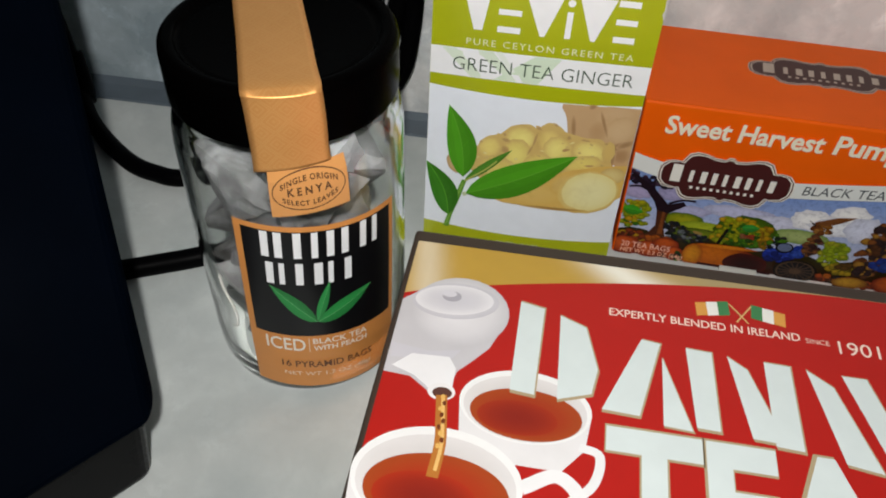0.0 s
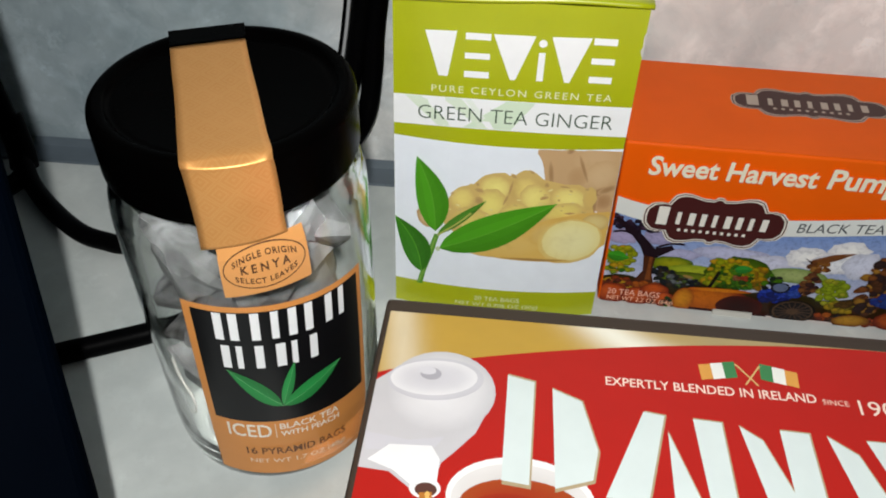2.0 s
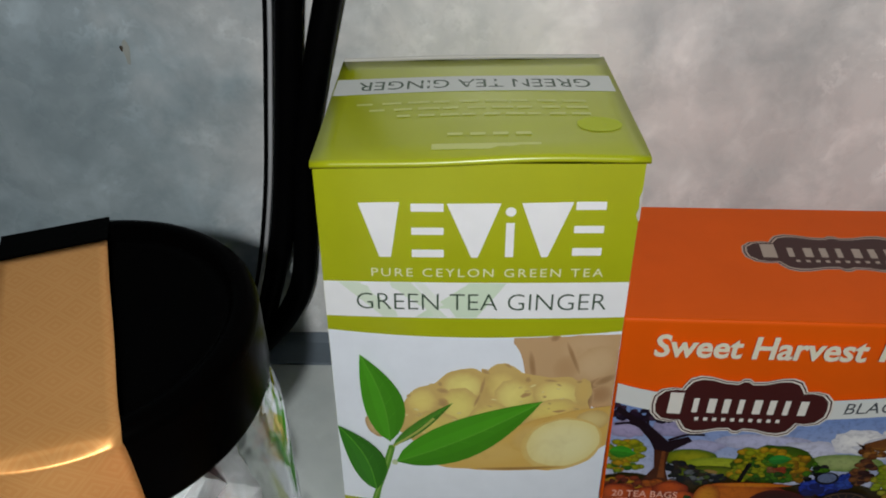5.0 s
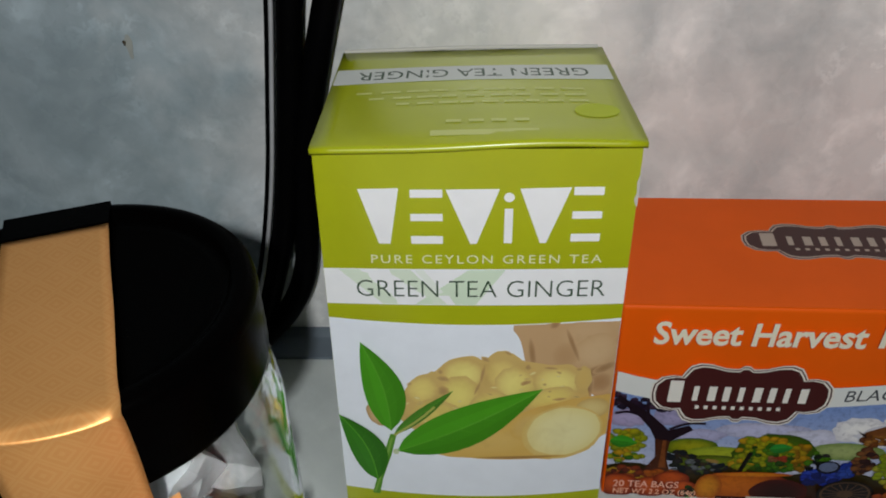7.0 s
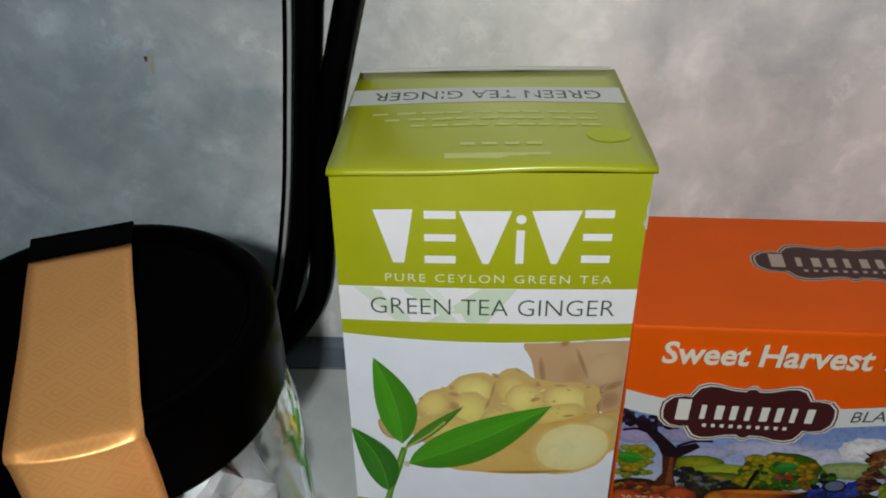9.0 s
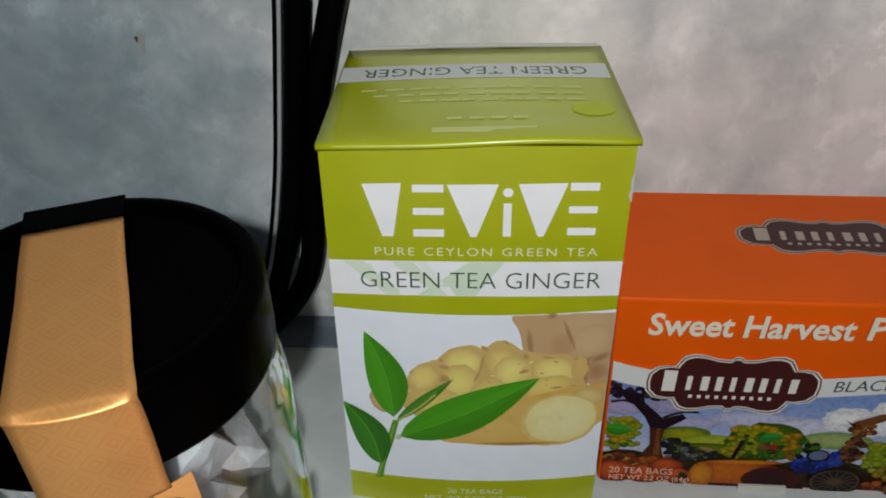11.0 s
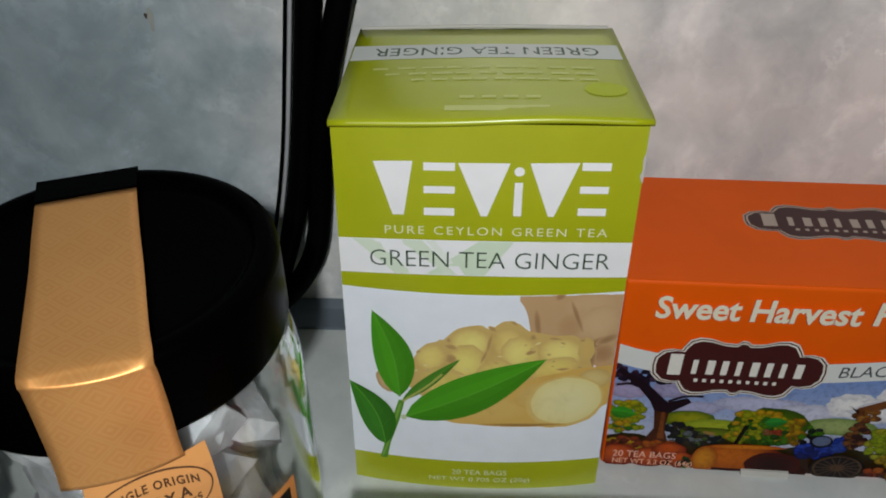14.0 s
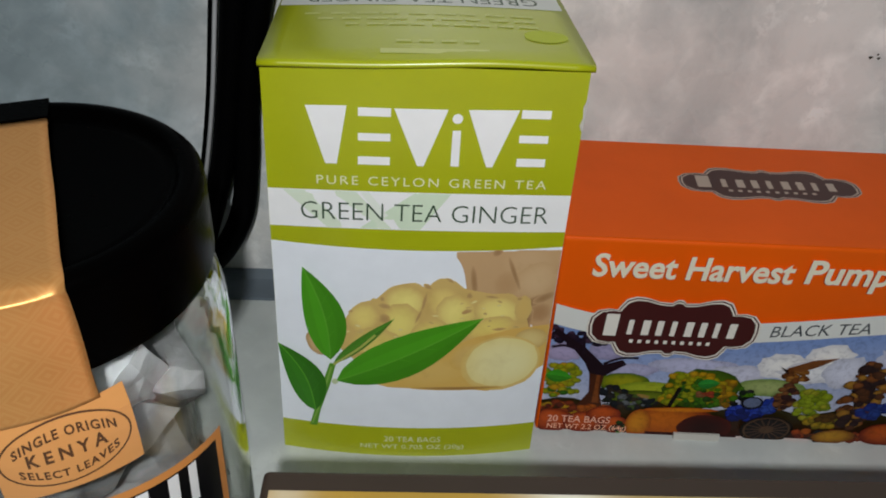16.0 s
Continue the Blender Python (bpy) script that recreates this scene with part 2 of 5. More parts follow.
def lathe(profile, centre, n=72):
    verts, faces = [], []
    for r, z in profile:
        for i in range(n):
            a = 2 * math.pi * i / n
            verts.append((centre[0] + r * math.cos(a), centre[1] + r * math.sin(a), z))
    for k in range(len(profile) - 1):
        for i in range(n):
            j = (i + 1) % n
            faces.append((k * n + i, k * n + j, (k + 1) * n + j, (k + 1) * n + i))
    if profile[0][0] > 1e-5:
        faces.append(tuple(range(n))[::-1])
    if profile[-1][0] > 1e-5:
        faces.append(tuple((len(profile) - 1) * n + i for i in range(n)))
    return verts, faces


def curve_points(pts, per=10):
    """A smooth line through the given points."""
    p = [Vector(q) for q in pts]
    p = [2 * p[0] - p[1]] + p + [2 * p[-1] - p[-2]]
    out = []
    for i in range(1, len(p) - 2):
        for k in range(per):
            t = k / per
            out.append(0.5 * ((2 * p[i]) + (p[i + 1] - p[i - 1]) * t + (2 * p[i - 1] - 5 * p[i] + 4 * p[i + 1] - p[i + 2]) * t * t + (3 * p[i] - p[i - 1] - 3 * p[i + 1] + p[i + 2]) * t ** 3))
    return out + [p[-2]]


def tube(pts, rx, ry=None, n=12, side=Vector((0, 1, 0)), per=10):
    """A round or flat cord along a smooth line."""
    ry = ry or rx
    line = curve_points(pts, per)
    verts, faces = [], []
    for i, q in enumerate(line):
        d = (line[min(i + 1, len(line) - 1)] - line[max(i - 1, 0)]).normalized()
        b = d.cross(side).normalized()
        c = b.cross(d).normalized()
        for k in range(n):
            a = 2 * math.pi * k / n
            verts.append(q + b * rx * math.cos(a) + c * ry * math.sin(a))
    for i in range(len(line) - 1):
        for k in range(n):
            j = (k + 1) % n
            faces.append((i * n + k, i * n + j, (i + 1) * n + j, (i + 1) * n + k))
    faces += [tuple(range(n))[::-1], tuple((len(line) - 1) * n + k for k in range(n))]
    return verts, faces


class Sheet:
    """Printed shapes on one surface; each later shape lies a hair above the earlier ones."""

    def __init__(self, surface, step=0.000003, start=0.00006):
        self.surface, self.step, self.h = surface, step, start
        self.verts, self.faces, self.inks = [], [], []

    def poly(self, pts, ink):
        k = len(self.verts)
        self.verts += [self.surface(u, v, self.h) for u, v in pts]
        self.faces.append(tuple(range(k, k + len(pts))))
        self.inks.append(ink)
        self.h += self.step

    def band(self, u0, u1, low, high, ink, n=24):
        k = len(self.verts)
        for i in range(n + 1):
            u = u0 + (u1 - u0) * i / n
            a, b = low(u), high(u)
            for j in range(5):
                self.verts.append(self.surface(u, a + (b - a) * j / 4, self.h))
        for i in range(n):
            for j in range(4):
                q = k + i * 5 + j
                self.faces.append((q, q + 5, q + 6, q + 1))
                self.inks.append([ink(a / n, b / 4) for a, b in ((i, j), (i + 1, j), (i + 1, j + 1), (i, j + 1))] if callable(ink) else ink)
        self.h += self.step

    def rect(self, u0, u1, v0, v1, ink, n=8):
        self.band(u0, u1, lambda u: v0, lambda u: v1, ink, n)

    def blob(self, cu, cv, ru, rv, ink, n=20, rough=0.0, turn=0.0):
        pts = []
        for i in range(n):
            a = 2 * math.pi * i / n
            r = 1 + rough * (random.random() - 0.5)
            x, y = ru * r * math.cos(a), rv * r * math.sin(a)
            c, s = math.cos(radians(turn)), math.sin(radians(turn))
            pts.append((cu + x * c - y * s, cv + x * s + y * c))
        self.poly(pts, ink)

    def shaded(self, cu, cv, ru, rv, inner, outer, n=22, rough=0.0, turn=0.0, off=(0.0, 0.0)):
        """A printed rounded form: one ink in its middle that runs into another at its rim."""
        k = len(self.verts)
        c, s = math.cos(radians(turn)), math.sin(radians(turn))
        wob = [1 + rough * (random.random() - 0.5) for _ in range(n)]
        self.verts.append(self.surface(cu + off[0] * ru, cv + off[1] * rv, self.h))
        for ring in (0.34, 0.67, 1.0):
            for i in range(n):
                a = 2 * math.pi * i / n
                x, y = ru * wob[i] * ring * math.cos(a), rv * wob[i] * ring * math.sin(a)
                x, y = x + off[0] * ru * (1 - ring), y + off[1] * rv * (1 - ring)
                self.verts.append(self.surface(cu + x * c - y * s, cv + x * s + y * c, self.h))
        near, mid = tuple(p * 0.9 + q * 0.1 for p, q in zip(inner, outer)), tuple(p * 0.62 + q * 0.38 for p, q in zip(inner, outer))
        for i in range(n):
            j = (i + 1) % n
            self.faces.append((k, k + 1 + i, k + 1 + j))
            self.inks.append([inner, near, near])
            self.faces.append((k + 1 + i, k + 1 + n + i, k + 1 + n + j, k + 1 + j))
            self.inks.append([near, mid, mid, near])
            self.faces.append((k + 1 + n + i, k + 1 + 2 * n + i, k + 1 + 2 * n + j, k + 1 + n + j))
            self.inks.append([mid, outer, outer, mid])
        self.h += self.step

    def leaf(self, a, b, width, ink, vein, bend=0.0):
        """A pointed leaf from its foot a to its tip b, in two halves with a pale midrib."""
        a, b = Vector(a), Vector(b)
        d = b - a
        s = Vector((-d.y, d.x)).normalized()
        mid = [a + d * t + s * bend * math.sin(math.pi * t) for t in [i / 12 for i in range(13)]]
        w = [width * (math.sin(math.pi * (i / 12) ** 0.8) ** 0.9 if 0 < i < 12 else 0) for i in range(13)]
        left = [m + s * x for m, x in zip(mid, w)]
        right = [m - s * x for m, x in zip(mid, w)]
        dark = tuple(c * 0.78 for c in ink)
        for side, tone in ((left, ink), (right, dark)):
            for i in range(12):
                for p, q in ((0.0, 0.5), (0.5, 1.0)):
                    self.poly([mid[i].lerp(side[i], p), mid[i + 1].lerp(side[i + 1], p), mid[i + 1].lerp(side[i + 1], q), mid[i].lerp(side[i], q)], tuple(c * (1.10 - 0.2 * p) for c in tone))
                    self.h -= self.step
        self.h += self.step * 8
        for i in range(12):
            self.poly([mid[i] + s * width * 0.03, mid[i + 1] + s * width * 0.03, mid[i + 1] - s * width * 0.03, mid[i] - s * width * 0.03], vein)
            self.h -= self.step
            if i in (3, 5, 7, 9):
                for side in (left, right):
                    tip = mid[i + 1].lerp(side[i + 1], 0.85) + (mid[i + 1] - mid[i]) * 0.8
                    self.poly([mid[i], mid[i] + (mid[i + 1] - mid[i]) * 0.10, tip], tuple(c * 0.75 + v * 0.25 for c, v in zip(ink, vein)))
                    self.h -= self.step
        self.h += self.step * 4

    def stroke(self, pts, width, ink):
        p = [Vector((*q, 0)) for q in pts]
        line = curve_points(p, 6)
        a, b = [], []
        for i, q in enumerate(line):
            d = (line[min(i + 1, len(line) - 1)] - line[max(i - 1, 0)]).normalized()
            s = Vector((-d.y, d.x, 0)) * width / 2
            a.append((q + s)[:2])
            b.append((q - s)[:2])
        for i in range(len(line) - 1):
            self.poly([a[i], a[i + 1], b[i + 1], b[i]], ink)
            self.h -= self.step
        self.h += self.step

    def text(self, words, u0, u1, v0, v1, ink, shear=0.0, bold=0.0, flip=False, shape=None, space=1.0):
        """Lettering stretched to the box u0..u1, v0..v1; shape bends it."""
        cu = bpy.data.curves.new("words", "FONT")
        cu.body, cu.shear, cu.offset, cu.resolution_u, cu.space_character = words, shear, bold, 3, space
        ob = bpy.data.objects.new("words", cu)
        scene.collection.objects.link(ob)
        bpy.context.view_layer.update()
        me = bpy.data.meshes.new_from_object(ob.evaluated_get(bpy.context.evaluated_depsgraph_get()))
        xs, ys = [v.co.x for v in me.vertices], [v.co.y for v in me.vertices]
        x0, x1, y0, y1 = min(xs), max(xs), min(ys), max(ys)
        k = len(self.verts)
        for x, y in zip(xs, ys):
            a, b = (x - x0) / (x1 - x0), (y - y0) / (y1 - y0)
            if flip:
                a, b = 1 - a, 1 - b
            u, v = u0 + (u1 - u0) * a, v0 + (v1 - v0) * b
            if shape:
                u, v = shape(u, v)
            self.verts.append(self.surface(u, v, self.h))
        for f in me.polygons:
            self.faces.append(tuple(k + i for i in f.vertices))
            self.inks.append(ink)
        self.h += self.step
        bpy.data.objects.remove(ob)
        bpy.data.meshes.remove(me)
        bpy.data.curves.remove(cu)

    def done(self, name, parent, label="", material=None):
        return part(name, self.verts, self.faces, material or M_INK, parent, label, inks=self.inks)


# ---- room: counter, wall, the rest of the kitchen that closes the place ----
WALL_Y = 0.0890
tagged(part("counter", *block(-1.2, 1.6, -0.56, WALL_Y, -0.035, 0.0), M_COUNTER), "pale grey stone-look laminate kitchen counter", "counter", kind="structure")
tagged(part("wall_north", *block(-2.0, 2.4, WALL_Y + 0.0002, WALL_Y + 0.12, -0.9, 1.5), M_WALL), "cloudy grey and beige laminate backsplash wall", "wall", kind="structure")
tagged(part("wall_south", *block(-2.0, 2.4, -2.6, -2.5, -0.9, 1.5), M_PAINT), "plain painted wall", "wall", kind="structure")
tagged(part("wall_west", *block(-2.1, -2.0, -2.6, WALL_Y + 0.12, -0.9, 1.5), M_PAINT), "plain painted wall", "wall", kind="structure")
tagged(part("wall_east", *block(2.4, 2.5, -2.6, WALL_Y + 0.12, -0.9, 1.5), M_PAINT), "plain painted wall", "wall", kind="structure")
tagged(part("ceiling", *block(-2.1, 2.5, -2.6, WALL_Y + 0.12, 1.5, 1.58), M_PAINT), "plain painted ceiling", "ceiling", kind="structure")
tagged(part("floor", *block(-2.1, 2.5, -2.6, WALL_Y + 0.12, -1.0, -0.9), M_FLOOR), "brown vinyl floor", "floor", kind="structure")
tagged(part("cabinet_base", *block(-1.2, 1.6, -0.53, WALL_Y, -0.9, -0.035), M_PAINT), "plain base cabinet front under the counter", "cabinet", kind="structure")
for cx, cz, rx, rz, material in ((-0.0783, 0.1316, 0.0006, 0.0011, "M_DARK"), (-0.0768, 0.1302, 0.0012, 0.0046, "M_TAN"), (0.2045, 0.1072, 0.0007, 0.0006, "M_DARK"), (0.2075, 0.1070, 0.0006, 0.0005, "M_DARK"), (0.2068, 0.1084, 0.0004, 0.0004, "M_DARK")):
    pts = [(cx + rx * math.cos(a) * (1 + 0.3 * math.sin(3 * a)), WALL_Y - (0.0002 if material == "M_DARK" else 0.0001), cz + rz * math.sin(a)) for a in [2 * math.pi * i / 14 for i in range(14)]]
    part("stain", pts, [tuple(range(14))], M_DARK if material == "M_DARK" else M_TAN, bpy.data.objects["wall_north"], "small brown stain")
sv, sf = [], []
for i in range(41):
    x = -1.2 + 2.8 * i / 40
    for y, z in ((0.0740, 0.0), (0.0742, 0.0012), (0.0800, 0.0018), (0.0850, 0.0026), (0.0886, 0.0052), (0.0889, 0.0052), (0.0889, 0.0)):
        sv.append((x, y, z))
for i in range(40):
    for j in range(6):
        q = i * 7 + j
        sf.append((q, q + 7, q + 8, q + 1))
tagged(part("trim", sv, sf, M_SEAM), "blue-grey sealing strip between counter and wall", "trim", kind="structure")


# ---- lime green tea carton ----
GW, GH, GD = 0.083, 0.1365, 0.0632


def green_front(u, v, h=0.0):
    """The slightly bowed front: u to the right, v up."""
    s, k = u / GW, max(0.0, min(1.0, v / GH))
    x = k * 0.0025 * (1 - s) + u + k * s * 0.0019
    bulge = (0.0020 + 0.0040 * (1 - (2 * s - 1) ** 2)) * (1 - k) ** 1.3
    return Vector((x, -bulge - 0.0004 - h, v))


def green_top(u, d, h=0.0):
    s, k = u / GW, d / GD
    return Vector((0.0025 + u * (0.0822 / GW) - k * s * 0.0042, -0.0006 + d + 0.0016 * s * (1 - k), GH + 0.0009 * s + 0.0004 + 0.0010 * math.sin(math.pi * k) * math.sin(math.pi * s) + h))


tea_green = thing("green_tea_carton", (GW / 2, GD / 2, 0), "lime and white glossy cardboard carton of ginger green tea", "tea box", "tea boxes on the counter")
N = 16
gv, gf = [], []
for i in range(N + 1):
    for j in range(N + 1):
        gv.append(green_front(GW * i / N, GH * j / N))
for i in range(N):
    for j in range(N):
        q = i * (N + 1) + j
        gf.append((q, q + N + 1, q + N + 2, q + 1))
part("front_panel", gv, gf, M_LIME, tea_green, smooth=True)
gl0, gl1 = green_front(0, 0), green_front(0, GH)
gr0, gr1 = green_front(GW, 0), green_front(GW, GH)
part("side_panel", [gl0, gl1, (0.0026, GD, GH), (0.0, GD, 0.0)], [(0, 1, 2, 3)], M_LIME, tea_green, "lime side with a pale cut edge")
part("side_panel", [gr0, (GW, GD, 0.0), (0.0805, GD, GH + 0.0005), gr1], [(0, 1, 2, 3)], M_KRAFT, tea_green, "pale grey printed side")
part("back_panel", [(0.0, GD, 0.0), (0.0026, GD, GH), (0.0805, GD, GH + 0.0005), (GW, GD, 0.0)], [(0, 1, 2, 3)], M_LIME, tea_green)
bottom = [green_front(GW * i / N, 0) for i in range(N + 1)] + [Vector((GW, GD, 0)), Vector((0, GD, 0))]
part("bottom_panel", bottom, [tuple(range(len(bottom)))[::-1]], M_KRAFT, tea_green)
# top flap: a thin sheet with a rounded front fold that stands a little proud
tv, tf = [], []
rows = [(-0.0006, -0.0010), (-0.0007, -0.0004), (-0.0005, 0.0000), (0.0004, 0.0002)] + [(GD * k / 8, 0.0) for k in range(1, 9)] + [(GD + 0.0006, -0.0012)]
for i in range(N + 1):
    u = -0.0004 + (GW + 0.0018) * i / N
    for d, dz in rows:
        wave = 0.0006 * math.sin(7.0 * u / GW) * math.sin(3.0 + 2.0 * u / GW) if d < 0.004 else 0.0
        p = green_top(u, d)
        tv.append((p.x, p.y, p.z + dz + wave))
for i in range(N):
    for j in range(len(rows) - 1):
        q = i * len(rows) + j
        tf.append((q, q + len(rows), q + len(rows) + 1, q + 1))
flap = part("top_flap", tv, tf, M_LIME, tea_green, "glossy lime tuck flap with a lifted front fold", smooth=True)
sol = flap.modifiers.new("thickness", "SOLIDIFY")
sol.thickness, sol.offset = 0.0005, 1.0
part("flap_edge", *tube([green_top(0.0, GD + 0.0002, 0.0006), green_top(GW / 2, GD + 0.0002, 0.0012), green_top(GW, GD + 0.0002, 0.0006)], 0.0007, n=8), M_KRAFT, tea_green, "white cut edge of the rear flap")
tear = [green_front(GW, v, 0.0003) + Vector((dx, 0, 0)) for v, dx in ((0.120, -0.0001), (0.122, -0.0009), (0.124, -0.0003), (0.127, -0.0006), (0.130, 0.0002), (0.120, 0.0002))]
part("torn_edge", tear, [tuple(range(6))], M_KRAFT, tea_green, "torn pale paper at the edge")

WHITE, DARK_GREEN = (0.88, 0.90, 0.92), (0.035, 0.075, 0.040)
sheet = Sheet(green_front)
sheet.band(0.0, GW, lambda u: 0.0130 - 0.0002 * (1 - (2 * u / GW - 1) ** 2), lambda u: 0.0836 - 0.0018 * (1 - (2 * u / GW - 1) ** 2), (0.84, 0.89, 0.97))
sheet.band(0.0, GW, lambda u: 0.0886, lambda u: 0.1006, WHITE)
sheet.h += 0.00003
MIST = (0.70, 0.80, 0.66)
sheet.poly([(0.0040, 0.1004), (0.0240, 0.1004), (0.0340, 0.0888), (0.0160, 0.0888)], MIST)
sheet.poly([(0.0400, 0.1004), (0.0500, 0.1004), (0.0420, 0.0888), (0.0250, 0.0888)], (0.66, 0.79, 0.62))
sheet.poly([(0.0250, 0.1004), (0.0275, 0.1004), (0.0330, 0.0930), (0.0310, 0.0920)], (0.80, 0.86, 0.80))
sheet.h += 0.00003
sheet.text("GREEN TEA GINGER", 0.0088, 0.0775, 0.0914, 0.0969, DARK_GREEN, bold=-0.012)
sheet.text("PURE CEYLON GREEN TEA", 0.0134, 0.0757, 0.1025, 0.1052, (0.76, 0.78, 0.50), space=1.25)
# maker's mark: plain bars and wedges
sheet.poly([(0.0109, 0.1254), (0.0216, 0.1256), (0.0189, 0.1088), (0.0158, 0.1088)], WHITE)
for u0, u1, lift in ((0.0245, 0.0330, 0.0), (0.0668, 0.0745, 0.0006)):
    for v0, v1 in ((0.1088, 0.1112), (0.1158, 0.1180), (0.1228, 0.1252)):
        sheet.rect(u0, u1, v0 + lift, v1 + lift, WHITE, 3)
sheet.poly([(0.0338, 0.1252), (0.0478, 0.1253), (0.0420, 0.1088), (0.0403, 0.1088)], WHITE)
sheet.rect(0.0492, 0.0514, 0.1090, 0.1195, WHITE, 2)
sheet.blob(0.0503, 0.1228, 0.0014, 0.0014, WHITE, 14)
sheet.poly([(0.0530, 0.1254), (0.0662, 0.1257), (0.0604, 0.1090), (0.0588, 0.1090)], WHITE)
sheet.text("20 TEA BAGS", 0.0334, 0.0521, 0.0066, 0.0089, (0.70, 0.74, 0.50))
sheet.text("NET WT 0.705 OZ (20g)", 0.0257, 0.0600, 0.0028, 0.0053, (0.70, 0.74, 0.50))
sheet.done("front_print", tea_green, "white and lime print with lettering")

def within(u, v, h=0.0):
    return green_front(min(max(u, 0.0), GW - 0.0001), min(v, 0.0826), h)


def outline(pts):
    """Height along a run of points, for the upper or lower rim of a printed form."""
    xs, ys = zip(*pts)
    return lambda u: float(np.interp(u, xs, ys))


photo = Sheet(within, start=0.00020, step=0.000012)
random.seed(5)
TAN, SKIN, OCHRE = (0.56, 0.365, 0.19), (0.64, 0.455, 0.155), (0.68, 0.44, 0.11)
# whole root behind, in soft pinkish brown
photo.band(0.0528, 0.0829, outline(((0.0528, 0.0800), (0.0545, 0.0775), (0.0556, 0.0745), (0.0560, 0.0690), (0.0650, 0.0640), (0.0720, 0.0600), (0.0757, 0.0565), (0.0829, 0.0500))), outline(((0.0528, 0.0818), (0.0829, 0.0826))), TAN, 24)
for cu, cv, ru, rv, turn, inner in ((0.0620, 0.0765, 0.0070, 0.0056, 10, (0.56, 0.365, 0.19)), (0.0735, 0.0785, 0.0080, 0.0050, 10, (0.60, 0.41, 0.225)), (0.0765, 0.0715, 0.0060, 0.0075, -35, (0.64, 0.45, 0.25)), (0.0680, 0.0705, 0.0040, 0.0050, 0, (0.50, 0.31, 0.15)), (0.0790, 0.0600, 0.0040, 0.0040, -20, (0.42, 0.24, 0.11))):
    photo.shaded(cu, cv, ru, rv, inner, TAN, 24, 0.06, turn)
for cu, cv, ru, rv, turn in ((0.0768, 0.0640, 0.0050, 0.0012, 28), (0.0800, 0.0655, 0.0030, 0.0010, 30), (0.0645, 0.0818, 0.0013, 0.0008, 40), (0.0585, 0.0715, 0.0008, 0.0040, 8), (0.0700, 0.0745, 0.0006, 0.0045, 20), (0.0755, 0.0560, 0.0012, 0.0040, -10)):
    photo.shaded(cu, cv, ru * 1.3, rv * 1.5, (0.36, 0.21, 0.095), TAN, 20, 0.12, turn)
# small end of the root behind the leaves
photo.shaded(0.0122, 0.0468, 0.0030, 0.0050, (0.66, 0.48, 0.24), (0.44, 0.27, 0.12), 20, 0.08, 25)
# peeled root: knobbly fingers
photo.band(0.0195, 0.0775, outline(((0.0195, 0.0450), (0.0283, 0.0370), (0.0400, 0.0340), (0.0775, 0.0340))), outline(((0.0195, 0.0530), (0.0210, 0.0574), (0.0232, 0.0612), (0.0250, 0.0631), (0.0280, 0.0640), (0.0305, 0.0650), (0.0322, 0.0672), (0.0343, 0.0693), (0.0380, 0.0705), (0.0418, 0.0710), (0.0447, 0.0689), (0.0465, 0.0712), (0.0483, 0.0726), (0.0510, 0.0727), (0.0533, 0.0715), (0.0560, 0.0690), (0.0642, 0.0672), (0.0699, 0.0674), (0.0735, 0.0645), (0.0757, 0.0573), (0.0775, 0.0500))), SKIN, 48)
for cu, cv, ru, rv, turn, inner in ((0.0262, 0.0575, 0.0046, 0.0055, -20, (0.74, 0.62, 0.24)), (0.0385, 0.0635, 0.0062, 0.0062, -8, (0.78, 0.70, 0.29)), (0.0372, 0.0560, 0.0060, 0.0075, -10, (0.74, 0.65, 0.24)), (0.0300, 0.0480, 0.0080, 0.0060, 0, (0.66, 0.54, 0.19)), (0.0500, 0.0640, 0.0050, 0.0058, 25, (0.72, 0.58, 0.24)), (0.0540, 0.0600, 0.0060, 0.0070, 25, (0.78, 0.69, 0.28)), (0.0665, 0.0605, 0.0072, 0.0058, -12, (0.78, 0.68, 0.28)),
                                    (0.0640, 0.0545, 0.0085, 0.0040, 15, (0.70, 0.58, 0.20)), (0.0470, 0.0505, 0.0070, 0.0075, 0, (0.70, 0.59, 0.21)), (0.0740, 0.0615, 0.0025, 0.0050, 0, (0.60, 0.42, 0.17))):
    photo.shaded(cu, cv, ru, rv, (min(0.88, inner[0] * 1.12), min(0.84, inner[1] * 1.12), inner[2] * 0.86), SKIN, 26, 0.10, turn)
# creases between the fingers and rough torn skin
for cu, cv, ru, rv, turn in ((0.0326, 0.0623, 0.0026, 0.0014, -20), (0.0326, 0.0575, 0.0022, 0.0026, 10), (0.0451, 0.0697, 0.0020, 0.0012, -35), (0.0516, 0.0720, 0.0018, 0.0007, -30), (0.0570, 0.0608, 0.0022, 0.0011, 20), (0.0642, 0.0662, 0.0030, 0.0007, -5), (0.0675, 0.0541, 0.0026, 0.0007, 6), (0.0442, 0.0640, 0.0007, 0.0050, -10), (0.0318, 0.0650, 0.0010, 0.0012, 0), (0.0575, 0.0668, 0.0012, 0.0016, 15), (0.0428, 0.0590, 0.0006, 0.0040, -20), (0.0725, 0.0655, 0.0012, 0.0007, 0), (0.0225, 0.0600, 0.0010, 0.0006, 40)):
    photo.shaded(cu, cv, ru * 0.8, rv * 0.8, (0.46, 0.29, 0.12), SKIN, 14, 0.35, turn)
